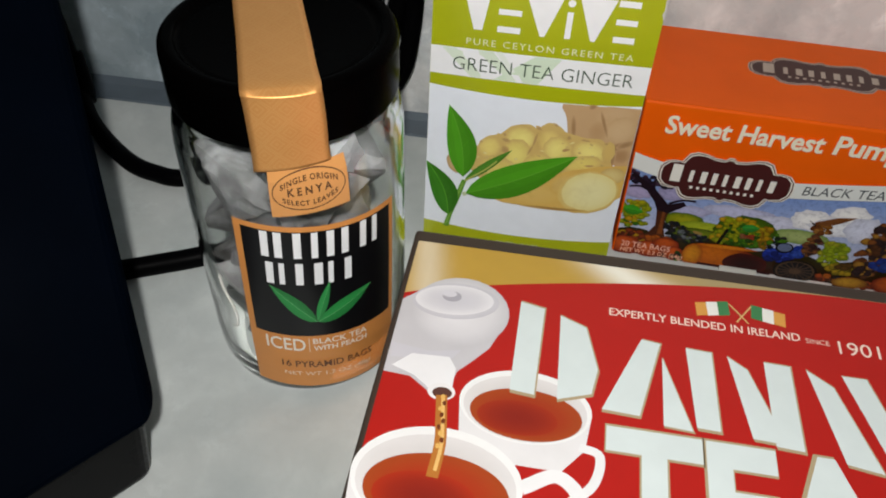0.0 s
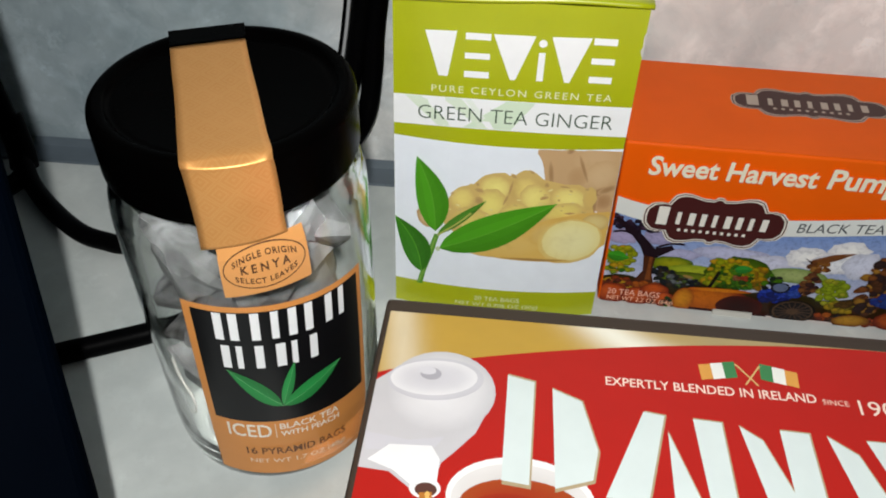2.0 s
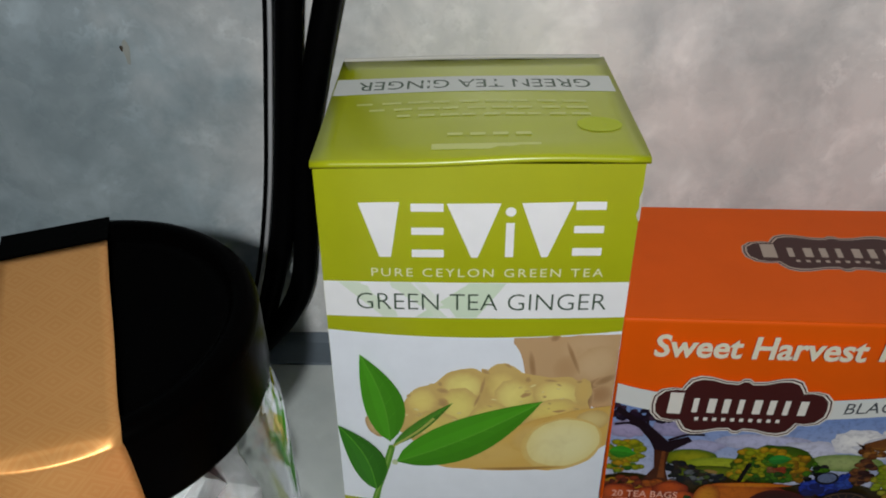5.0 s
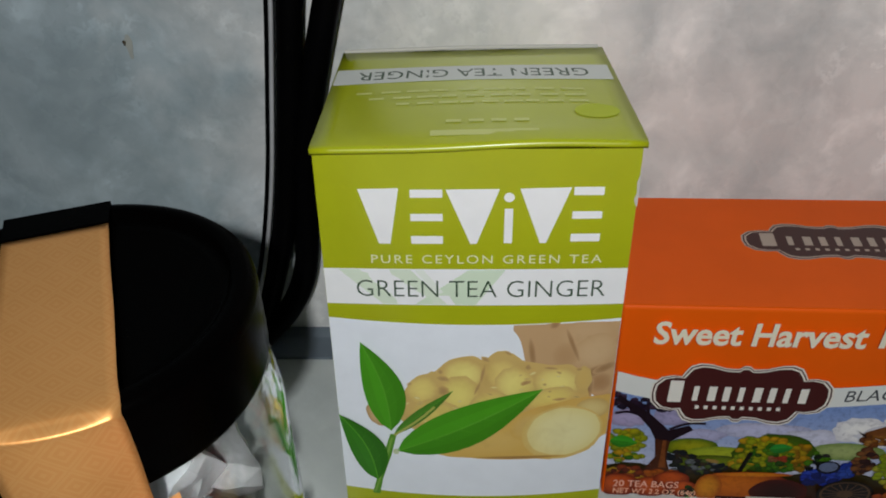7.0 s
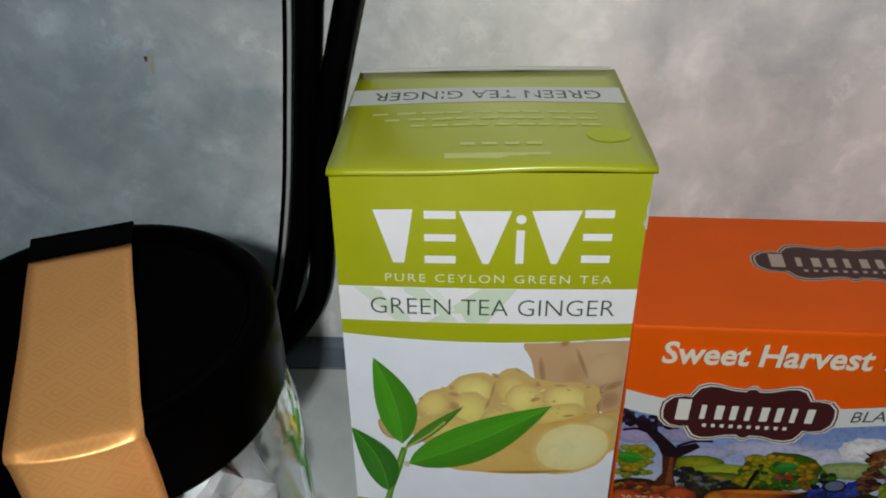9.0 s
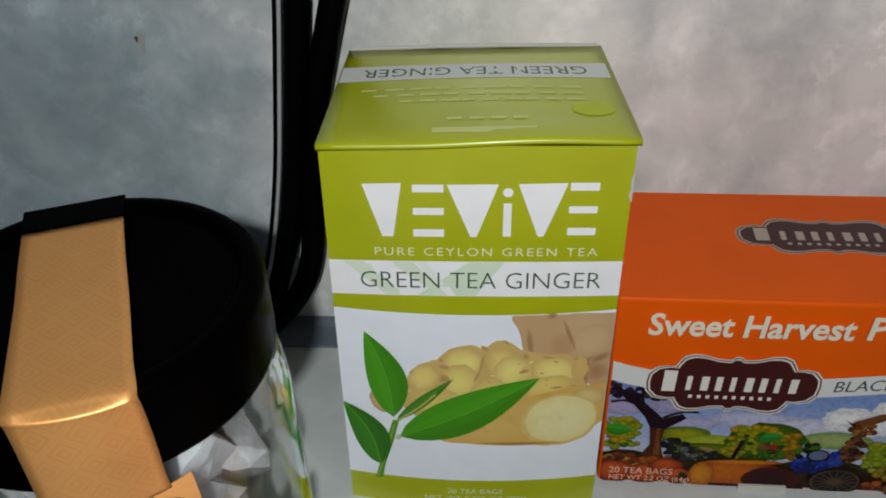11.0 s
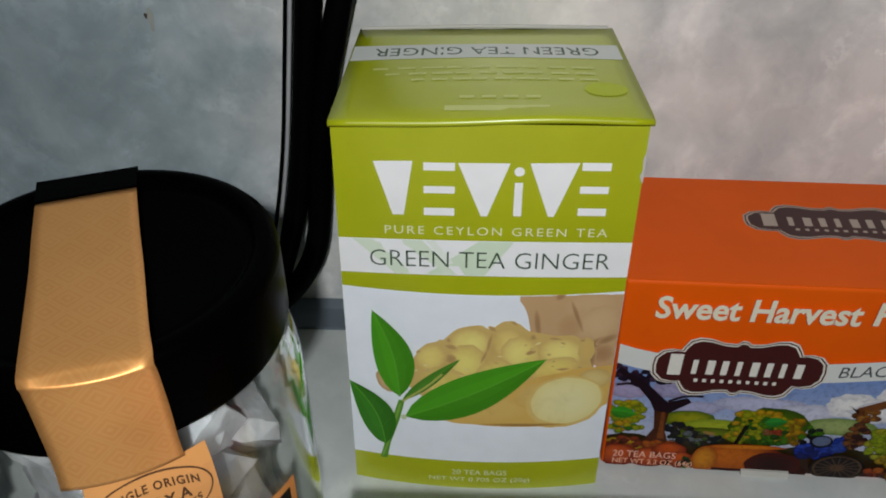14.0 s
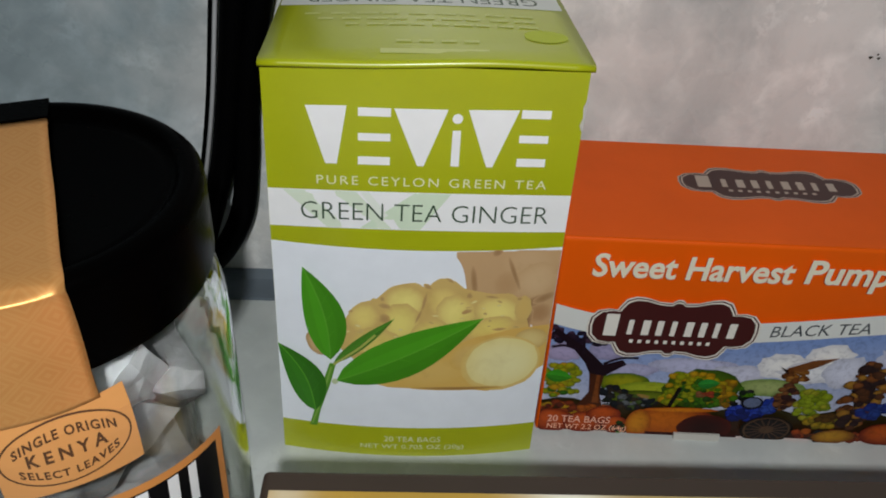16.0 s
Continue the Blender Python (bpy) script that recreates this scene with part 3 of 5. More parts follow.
for i in range(46):
    u = random.uniform(0.0215, 0.0740)
    photo.shaded(u, random.uniform(0.0440, 0.0660), random.uniform(0.0004, 0.0012), random.uniform(0.0002, 0.0005), random.choice(((0.62, 0.44, 0.17), (0.80, 0.72, 0.34), (0.50, 0.33, 0.12))), (0.66, 0.53, 0.20), 9, 0.3, random.uniform(-30, 40))
# lower piece with its cut face
photo.band(0.0300, 0.0827, outline(((0.0300, 0.0325), (0.0342, 0.0313), (0.0400, 0.0311), (0.0458, 0.0310), (0.0525, 0.0312), (0.0600, 0.0307), (0.0654, 0.0297), (0.0720, 0.0312), (0.0770, 0.0345), (0.0808, 0.0382), (0.0827, 0.0395))), outline(((0.0300, 0.0340), (0.0363, 0.0385), (0.0481, 0.0445), (0.0558, 0.0495), (0.0610, 0.0518), (0.0642, 0.0525), (0.0720, 0.0548), (0.0809, 0.0558), (0.0827, 0.0560))), OCHRE, 40)
photo.shaded(0.0490, 0.0375, 0.0120, 0.0052, (0.70, 0.48, 0.14), OCHRE, 26, 0.05, 14, (0.0, 0.2))
photo.shaded(0.0585, 0.0440, 0.0062, 0.0052, (0.68, 0.48, 0.16), OCHRE, 24, 0.05, 40)
photo.shaded(0.0775, 0.0505, 0.0052, 0.0042, (0.72, 0.58, 0.24), (0.58, 0.39, 0.13), 24, 0.04, 5)
photo.shaded(0.0690, 0.0410, 0.0126, 0.0110, (0.80, 0.70, 0.30), (0.70, 0.50, 0.15), 30, 0.04, 14)
photo.shaded(0.0694, 0.0414, 0.0114, 0.0098, (0.84, 0.79, 0.42), (0.80, 0.70, 0.30), 30, 0.04, 14, (0.1, -0.1))
photo.shaded(0.0560, 0.0312, 0.0150, 0.0008, (0.36, 0.20, 0.06), OCHRE, 22, 0.1, 0)
PHOTO_H = photo.h
photo.done("ginger_print", tea_green, "printed photo of sliced ginger root", M_PHOTO)
leaves = Sheet(green_front, start=PHOTO_H + 0.00005)
LEAF, VEIN = (0.070, 0.310, 0.012), (0.11, 0.37, 0.028)
leaves.poly([(0.0091, 0.0128), (0.0115, 0.0128), (0.0128, 0.0200), (0.0160, 0.0310), (0.0180, 0.0400), (0.0160, 0.0400), (0.0138, 0.0320)], (0.10, 0.28, 0.025))
leaves.stroke([(0.0100, 0.0135), (0.0135, 0.0260), (0.0165, 0.0385)], 0.0006, (0.22, 0.42, 0.07))
leaves.leaf((0.0172, 0.0400), (0.0356, 0.0584), 0.0020, (0.07, 0.22, 0.02), VEIN)
leaves.stroke([(0.0172, 0.0395), (0.0250, 0.0465), (0.0300, 0.0520)], 0.0008, (0.40, 0.44, 0.10))
leaves.leaf((0.0164, 0.0415), (0.0087, 0.0757), 0.0062, LEAF, VEIN, -0.0020)
leaves.leaf((0.0180, 0.0330), (0.0620, 0.0589), 0.0078, LEAF, VEIN, -0.0012)
leaves.leaf((0.0112, 0.0195), (0.0003, 0.0466), 0.0058, (0.040, 0.200, 0.012), VEIN, -0.0026)
leaves.blob(0.0176, 0.0328, 0.0010, 0.0012, (0.55, 0.62, 0.40), 10, 0.2)
leaves.done("leaf_print", tea_green, "printed green tea leaves")
top = Sheet(green_top, start=0.00060)
top.rect(0.0, GW, 0.0375, 0.0485, (0.66, 0.69, 0.66), 12)
top.text("GREEN TEA GINGER", 0.0070, 0.0765, 0.0400, 0.0460, DARK_GREEN, flip=True)
for k, (a, b) in enumerate(((0.008, 0.074), (0.012, 0.074), (0.020, 0.074))):
    for i in range(9):
        u = a + (b - a) * i / 9
        top.rect(u, u + (b - a) / 9 * (0.62 + 0.25 * ((i * 7 + k * 3) % 3) / 2), 0.0300 - 0.0040 * k, 0.0312 - 0.0040 * k, (0.60, 0.64, 0.22), 2)
for i in range(4):
    top.rect(0.034 + i * 0.006, 0.038 + i * 0.006, 0.0110, 0.0124, (0.60, 0.64, 0.22), 2)
top.rect(0.030, 0.058, 0.0040, 0.0068, (0.60, 0.64, 0.22), 4)
top.blob(0.0745, 0.0165, 0.0060, 0.0042, (0.46, 0.54, 0.008), 18)
top.done("flap_print", tea_green, "white band and small pale lettering on the flap")

# ---- orange pumpkin tea carton ----
CW, CH, CD, CTH = 0.132, 0.082, 0.0612, -0.03
CO = Vector((0.0857, 0.0065, 0))
CX, CY = Vector((math.cos(CTH), math.sin(CTH), 0)), Vector((-math.sin(CTH), math.cos(CTH), 0))


def cel(u, d, z):
    return CO + CX * u + CY * d + Vector((0, 0, z))


def cel_front(u, v, h=0.0):
    return cel(u, -h, v)


def cel_top(u, d, h=0.0):
    return cel(u, d, CH + 0.0003 + h)


tea_orange = thing("pumpkin_tea_carton", cel(CW / 2, CD / 2, 0), "orange cardboard carton of pumpkin black tea with a painted harvest scene", "tea box", "tea boxes on the counter")
body = hexa([cel(0, 0, 0), cel(CW, 0, 0), cel(CW, CD, 0), cel(0, CD, 0), cel(0, 0, CH), cel(CW, 0, CH), cel(CW, CD, CH), cel(0, CD, CH)])
bevel(part("carton_body", *body, M_ORANGE, tea_orange), 0.0012, 3)
lip = hexa([cel(0.0003, 0.0004, CH - 0.0001), cel(CW - 0.0003, 0.0004, CH - 0.0001), cel(CW - 0.0003, CD - 0.001, CH - 0.0001), cel(0.0003, CD - 0.001, CH - 0.0001),
            cel(0.0003, 0.0004, CH + 0.0003), cel(CW - 0.0003, 0.0004, CH + 0.0003), cel(CW - 0.0003, CD - 0.001, CH + 0.0003), cel(0.0003, CD - 0.001, CH + 0.0003)])
part("lid_flap", *lip, M_ORANGE, tea_orange, "orange hinged lid flap")
part("tuck_tab", *hexa([cel(0.048, -0.0022, 0.0), cel(0.064, -0.0022, 0.0), cel(0.064, 0.0, 0.0), cel(0.048, 0.0, 0.0), cel(0.048, -0.0016, 0.0024), cel(0.064, -0.0016, 0.0024), cel(0.064, 0.0, 0.0024), cel(0.048, 0.0, 0.0024)]), M_KRAFT, tea_orange, "pale cardboard tuck tab at the foot")
CREAM, MAROON = (0.80, 0.78, 0.72), (0.060, 0.012, 0.012)


def cartouche(sheet, cu, cv, w, h, inner=MAROON, rim=(0.78, 0.75, 0.68), bars=CREAM):
    """A maker's mark kept to its plain outline: a scalloped plate with a pale rim and pale bars."""
    quarter = [(1.0, 0.0), (0.985, 0.28), (0.90, 0.50), (0.78, 0.56), (0.68, 0.54), (0.655, 0.66), (0.60, 0.86), (0.50, 0.95), (0.38, 0.93), (0.22, 0.82), (0.08, 0.80), (0.03, 0.90)]

    def plate(k):
        pts = quarter + [(-x, y) for x, y in quarter[::-1]] + [(-x, -y) for x, y in quarter[1:]] + [(x, -y) for x, y in quarter[:0:-1]]
        return [(cu + (w / 2 + k) * x, cv + (h / 2 + k) * y) for x, y in pts]
    sheet.poly(plate(0.0), rim)
    sheet.poly(plate(-0.0005), inner)
    sheet.poly(plate(-0.0010), rim)
    sheet.poly(plate(-0.0016), inner)
    # pale bars where the name stands
    sheet.poly([(cu - w * 0.40, cv - h * 0.14), (cu - w * 0.325, cv - h * 0.14), (cu - w * 0.32, cv + h * 0.20), (cu - w * 0.395, cv + h * 0.20)], bars)
    for i in range(8):
        u = cu - w * 0.265 + i * w * 0.083
        k = 0.030 + 0.014 * ((i * 5) % 3) / 2
        sheet.poly([(u, cv - h * 0.11), (u + w * k, cv - h * 0.11), (u + w * (k + 0.004), cv + h * 0.12), (u + w * 0.004, cv + h * 0.12)], bars)
    for i in range(10):
        u = cu - w * 0.24 + i * w * 0.050
        sheet.poly([(u, cv - h * 0.24), (u + w * 0.022, cv - h * 0.24), (u + w * 0.022, cv - h * 0.185), (u, cv - h * 0.185)], bars)


def edge_orange(u):
    return 0.0583 - 0.0062 * math.sin(math.pi * min(1.0, u / 0.10) ** 0.8) + (0.004 if u > 0.1 else 0) * (u - 0.1) / 0.03


art = Sheet(lambda u, v, h=0.0: cel_front(min(max(u, 0.0008), CW - 0.0008), max(v, 0.0008), h), step=0.0000015)
art.band(0.0006, CW - 0.0006, lambda u: 0.0006, lambda u: edge_orange(u) - 0.0062, lambda a, b: tuple(p + (q - p) * b for p, q in zip((0.74, 0.73, 0.80), (0.30, 0.42, 0.70))))
random.seed(11)
# lavender and white clouds
for cu, cv, ru, rv, ink in ((0.0280, 0.0300, 0.0100, 0.0030, (0.50, 0.50, 0.66)), (0.0500, 0.0330, 0.0160, 0.0034, (0.56, 0.57, 0.72)), (0.0640, 0.0300, 0.0100, 0.0040, (0.64, 0.65, 0.76)), (0.0780, 0.0345, 0.0090, 0.0056, (0.80, 0.80, 0.84)), (0.0920, 0.0390, 0.0080, 0.0060, (0.82, 0.82, 0.86)),
                            (0.0880, 0.0320, 0.0110, 0.0050, (0.76, 0.77, 0.83)), (0.0990, 0.0330, 0.0080, 0.0070, (0.68, 0.70, 0.80)), (0.1180, 0.0400, 0.0110, 0.0050, (0.66, 0.68, 0.80)), (0.0060, 0.0370, 0.0070, 0.0040, (0.48, 0.44, 0.60)), (0.0200, 0.0380, 0.0070, 0.0040, (0.44, 0.42, 0.58))):
    art.shaded(cu, cv, ru, rv, tuple(min(0.9, c * 1.12) for c in ink), tuple(c * 0.92 for c in ink), 22, 0.25)
# hills and fields
for cu, cv, ru, rv, inner, outer in ((0.0760, 0.0245, 0.0120, 0.0040, (0.50, 0.56, 0.30), (0.30, 0.40, 0.16)), (0.0270, 0.0245, 0.0090, 0.0042, (0.46, 0.46, 0.04), (0.14, 0.22, 0.03)), (0.0370, 0.0215, 0.0120, 0.0036, (0.50, 0.55, 0.08), (0.34, 0.42, 0.06)), (0.0350, 0.0170, 0.0130, 0.0040, (0.30, 0.36, 0.05), (0.12, 0.16, 0.03))):
    art.shaded(cu, cv, ru, rv, inner, outer, 24, 0.08)
art.band(0.0006, CW - 0.0006, lambda u: 0.0006, lambda u: 0.0145 + 0.002 * math.sin(u * 190), lambda a, b: tuple(p + (q - p) * b for p, q in zip((0.10, 0.035, 0.015), (0.09, 0.08, 0.03))))


def foliage(cu, cv, ru, rv, inks, count, size):
    """A printed clump: small lit tufts, each dark at its rim."""
    for i in range(count):
        a, r = random.uniform(0, 2 * math.pi), random.random() ** 0.5
        ink = random.choice(inks)
        k = size * random.uniform(0.7, 1.25)
        art.shaded(cu + ru * r * math.cos(a), cv + rv * r * math.sin(a), k, k * 0.8, ink, tuple(c * 0.58 for c in ink), 9, 0.3, 0, (-0.1, 0.3))


SUNLIT = ((0.50, 0.48, 0.03), (0.42, 0.45, 0.03), (0.60, 0.42, 0.03), (0.34, 0.42, 0.03))
LEAFY = ((0.10, 0.26, 0.03), (0.16, 0.32, 0.03), (0.07, 0.16, 0.03))
RUST = ((0.46, 0.14, 0.03), (0.34, 0.10, 0.03), (0.52, 0.20, 0.03), (0.22, 0.06, 0.03))
SHADE = ((0.05, 0.06, 0.05), (0.08, 0.07, 0.08), (0.04, 0.05, 0.07), (0.12, 0.09, 0.06))
DUSK = ((0.09, 0.055, 0.10), (0.06, 0.04, 0.08), (0.16, 0.10, 0.16))
# dark boughs hanging over the scene
foliage(0.0100, 0.0430, 0.0095, 0.0030, DUSK, 26, 0.0015)
foliage(0.0020, 0.0460, 0.0020, 0.0020, DUSK, 8, 0.0012)
# bush beside the tree
foliage(0.0060, 0.0270, 0.0058, 0.0060, SUNLIT, 46, 0.0017)
foliage(0.0065, 0.0190, 0.0060, 0.0030, SUNLIT + LEAFY, 26, 0.0014)
art.leaf((0.0008, 0.0268), (0.0098, 0.0256), 0.0028, (0.12, 0.42, 0.06), (0.10, 0.34, 0.05))
# the bush behind the cart
art.shaded(0.0535, 0.0225, 0.0130, 0.0092, (0.20, 0.30, 0.03), (0.10, 0.17, 0.02), 24, 0.15)
foliage(0.0500, 0.0275, 0.0075, 0.0028, SUNLIT, 40, 0.0016)
foliage(0.0445, 0.0200, 0.0040, 0.0050, SUNLIT, 30, 0.0015)
foliage(0.0620, 0.0215, 0.0034, 0.0062, ((0.58, 0.38, 0.02), (0.50, 0.40, 0.03), (0.40, 0.26, 0.03)), 34, 0.0016)
foliage(0.0680, 0.0190, 0.0030, 0.0060, LEAFY + SHADE, 26, 0.0014)
foliage(0.0520, 0.0215, 0.0085, 0.0060, LEAFY + SUNLIT[:2], 60, 0.0013)
art.leaf((0.0515, 0.0252), (0.0590, 0.0262), 0.0022, (0.09, 0.38, 0.10), (0.10, 0.32, 0.05))
foliage(0.0550, 0.0205, 0.0030, 0.0020, ((0.44, 0.12, 0.06), (0.40, 0.22, 0.12)), 12, 0.0012)
foliage(0.0540, 0.0170, 0.0070, 0.0020, LEAFY, 20, 0.0013)
art.stroke([(0.0440, 0.0140), (0.0450, 0.0185), (0.0463, 0.0235)], 0.0015, (0.025, 0.015, 0.02))
# shaded ground with small things between tree and cart
foliage(0.0300, 0.0160, 0.0090, 0.0034, SHADE + ((0.26, 0.28, 0.30), (0.16, 0.22, 0.08)), 60, 0.0013)
foliage(0.0240, 0.0205, 0.0050, 0.0024, SHADE, 26, 0.0013)
art.blob(0.0345, 0.0190, 0.0024, 0.0008, (0.46, 0.34, 0.14), 10, 0.3, -15)
# tree
art.poly([(0.0125, 0.0130), (0.0215, 0.0130), (0.0195, 0.0200), (0.0200, 0.0280), (0.0150, 0.0290), (0.0160, 0.0200)], (0.16, 0.065, 0.03))
art.poly([(0.0175, 0.0150), (0.0200, 0.0150), (0.0190, 0.0210), (0.0188, 0.0280), (0.0176, 0.0285), (0.0176, 0.0210)], (0.32, 0.14, 0.05))
art.poly([(0.0150, 0.0285), (0.0200, 0.0275), (0.0265, 0.0330), (0.0250, 0.0350), (0.0190, 0.0325), (0.0120, 0.0400), (0.0020, 0.0475), (0.0012, 0.0455), (0.0085, 0.0390), (0.0130, 0.0330)], (0.055, 0.028, 0.045))
for a, b in (((0.0100, 0.0385), (0.0015, 0.0395)), ((0.0190, 0.0330), (0.0300, 0.0360)), ((0.0120, 0.0370), (0.0110, 0.0440))):
    art.stroke([a, ((a[0] + b[0]) / 2, (a[1] + b[1]) / 2 + 0.0012), b], 0.0010, (0.06, 0.035, 0.06))
# pumpkins at the foot of the tree
foliage(0.0120, 0.0125, 0.0120, 0.0024, RUST + SUNLIT[2:3], 46, 0.0015)
for cu, cv, ru, rv in ((0.0050, 0.0060, 0.0080, 0.0055), (0.0160, 0.0055, 0.0070, 0.0050), (0.0225, 0.0095, 0.0060, 0.0040), (0.0270, 0.0050, 0.0045, 0.0042)):
    art.shaded(cu, cv, ru, rv, (0.62, 0.19, 0.04), (0.26, 0.05, 0.015), 22, 0.06, 0, (-0.1, 0.45))
foliage(0.0290, 0.0035, 0.0030, 0.0026, LEAFY + SHADE, 16, 0.0011)
# great pumpkin with its dark far side
art.shaded(0.0470, 0.0062, 0.0165, 0.0082, (0.62, 0.25, 0.02), (0.26, 0.055, 0.01), 30, 0.03, 0, (-0.35, 0.45))
art.shaded(0.0350, 0.0060, 0.0045, 0.0068, (0.66, 0.36, 0.04), (0.44, 0.16, 0.02), 22, 0.04, 0, (-0.2, 0.2))
art.shaded(0.0580, 0.0052, 0.0095, 0.0062, (0.075, 0.014, 0.010), (0.15, 0.025, 0.012), 26, 0.06)
art.shaded(0.0480, 0.0132, 0.0130, 0.0012, (0.70, 0.34, 0.03), (0.50, 0.17, 0.02), 20, 0.1, 2)
art.rect(0.0380, 0.0700, 0.0009, 0.0022, (0.10, 0.02, 0.02), 4)
# straw scarecrow as plain shapes: blue trousers, checked coat, straw head
foliage(0.0700, 0.0130, 0.0060, 0.0030, ((0.05, 0.10, 0.46), (0.08, 0.14, 0.52), (0.04, 0.06, 0.26)), 40, 0.0018)
foliage(0.0775, 0.0175, 0.0036, 0.0034, ((0.06, 0.12, 0.48), (0.10, 0.18, 0.54)), 22, 0.0016)
art.blob(0.0715, 0.0180, 0.0038, 0.0030, (0.03, 0.03, 0.05), 18)
art.blob(0.0715, 0.0182, 0.0030, 0.0023, (0.24, 0.28, 0.40), 18)
foliage(0.0820, 0.0215, 0.0030, 0.0060, ((0.24, 0.12, 0.07), (0.12, 0.06, 0.06), (0.34, 0.18, 0.08)), 40, 0.0014)
foliage(0.0830, 0.0315, 0.0036, 0.0030, ((0.40, 0.21, 0.06), (0.28, 0.13, 0.05), (0.48, 0.28, 0.10)), 26, 0.0015)
art.poly([(0.0790, 0.0345), (0.0835, 0.0330), (0.0880, 0.0352), (0.0945, 0.0398), (0.0870, 0.0385)], (0.30, 0.15, 0.06))
art.poly([(0.0768, 0.0350), (0.0795, 0.0335), (0.0800, 0.0318)], (0.06, 0.03, 0.03))
# wheel
for r, ink in ((0.0092, (0.045, 0.028, 0.022)), (0.0082, (0.24, 0.16, 0.10)), (0.0074, (0.045, 0.035, 0.04)), (0.0026, (0.22, 0.14, 0.09))):
    art.shaded(0.0795, 0.0056, r, r * 0.72, ink, tuple(c * 0.7 for c in ink), 26)
for i in range(8):
    a = math.pi * i / 8
    art.stroke([(0.0795 - 0.0074 * math.cos(a), 0.0056 - 0.0052 * math.sin(a)), (0.0795, 0.0056), (0.0795 + 0.0074 * math.cos(a), 0.0056 + 0.0052 * math.sin(a))], 0.0004, (0.18, 0.12, 0.08))
# bushes, straw and a brown figure further along
foliage(0.0915, 0.0190, 0.0056, 0.0070, ((0.42, 0.50, 0.05), (0.34, 0.42, 0.04), (0.50, 0.50, 0.08)), 50, 0.0018)
foliage(0.0980, 0.0110, 0.0070, 0.0030, ((0.50, 0.38, 0.04), (0.36, 0.30, 0.04), (0.20, 0.12, 0.03)), 30, 0.0016)
foliage(0.1070, 0.0230, 0.0062, 0.0150, ((0.34, 0.16, 0.06), (0.20, 0.10, 0.05), (0.48, 0.30, 0.08), (0.10, 0.06, 0.06)), 90, 0.0020)
foliage(0.1130, 0.0170, 0.0050, 0.0040, ((0.06, 0.10, 0.36), (0.08, 0.14, 0.40)), 22, 0.0018)
foliage(0.1240, 0.0260, 0.0060, 0.0120, SUNLIT + RUST, 60, 0.0020)
foliage(0.1000, 0.0040, 0.0130, 0.0028, SHADE + RUST, 50, 0.0015)
art.shaded(0.1030, 0.0040, 0.0075, 0.0034, (0.56, 0.36, 0.06), (0.26, 0.12, 0.02), 22, 0.05, 5, (-0.2, 0.3))
art.shaded(0.1200, 0.0060, 0.0085, 0.0055, (0.58, 0.19, 0.03), (0.22, 0.04, 0.01), 22, 0.05, 0, (-0.1, 0.4))
art.done("harvest_print", tea_orange, "painted harvest landscape", M_PAINTING)
title = Sheet(cel_front, step=0.000003, start=art.h + 0.00002)
title.band(0.0006, CW - 0.0006, lambda u: edge_orange(u) - 0.0080, edge_orange, (0.74, 0.76, 0.74))
title.text("Sweet Harvest", 0.0098, 0.0702, 0.0690, 0.0778, (0.84, 0.78, 0.62), shear=0.07, bold=0.026)
title.text("Pumpkin", 0.0738, 0.1130, 0.0668, 0.0784, (0.84, 0.78, 0.62), shear=0.07, bold=0.026)
title.text("20 TEA BAGS", 0.0034, 0.0250, 0.0060, 0.0092, (0.80, 0.44, 0.33), bold=0.01)
title.text("NET WT 2.2 OZ (64g)", 0.0036, 0.0310, 0.0020, 0.0052, (0.85, 0.45, 0.30), bold=0.01)
title.text("BLACK TEA", 0.0692, 0.1002, 0.0478, 0.0524, (0.05, 0.06, 0.07), shear=0.10, shape=lambda u, v: (u, v + (u - 0.0692) * 0.10))
cartouche(title, 0.0384, 0.0496, 0.0546, 0.0262)
title.done("title_print", tea_orange, "pale title lettering and dark scalloped plate")

lidart = Sheet(cel_top, step=0.000003)
cartouche(lidart, 0.0708, 0.0345, 0.0600, 0.0215, (0.055, 0.020, 0.018), (0.46, 0.36, 0.30), (0.44, 0.35, 0.29))
lidart.done("lid_print", tea_orange, "dark scalloped plate printed on the lid")

# ---- red tea carton lying on its back ----
BX0, BX1, BY0, BY1, BZ = 0.0105, 0.1860, -0.2130, -0.0778, 0.0730
tea_red = thing("red_tea_carton", ((BX0 + BX1) / 2, (BY0 + BY1) / 2, 0), "large red and gold tea carton lying on its back", "tea box", "tea boxes on the counter")
# dark body, reaching 4 mm past the red face at the far edge
bevel(part("carton_body", *block(BX0 - 0.0004, BX1, BY0, BY1 + 0.0042, 0, BZ), M_EDGE, tea_red, "dark printed sides of the carton"), 0.0014, 3)


def red_top(u, v, h=0.0):
    """The upward face: u from its left edge, v from its far edge towards the near one."""
    return Vector((BX0 + u, BY1 - v, BZ + 0.00002 + h))


def R(x, y):
    return (x - BX0, BY1 - y)


BW, BH = BX1 - BX0, BY1 - BY0


def gold_edge(u):
    k = u / BW
    return 0.0265 - 0.0250 * math.sin(min(1.0, k * 1.15) * math.pi / 2) ** 0.8


red = Sheet(red_top, step=0.000002, start=0.0001)


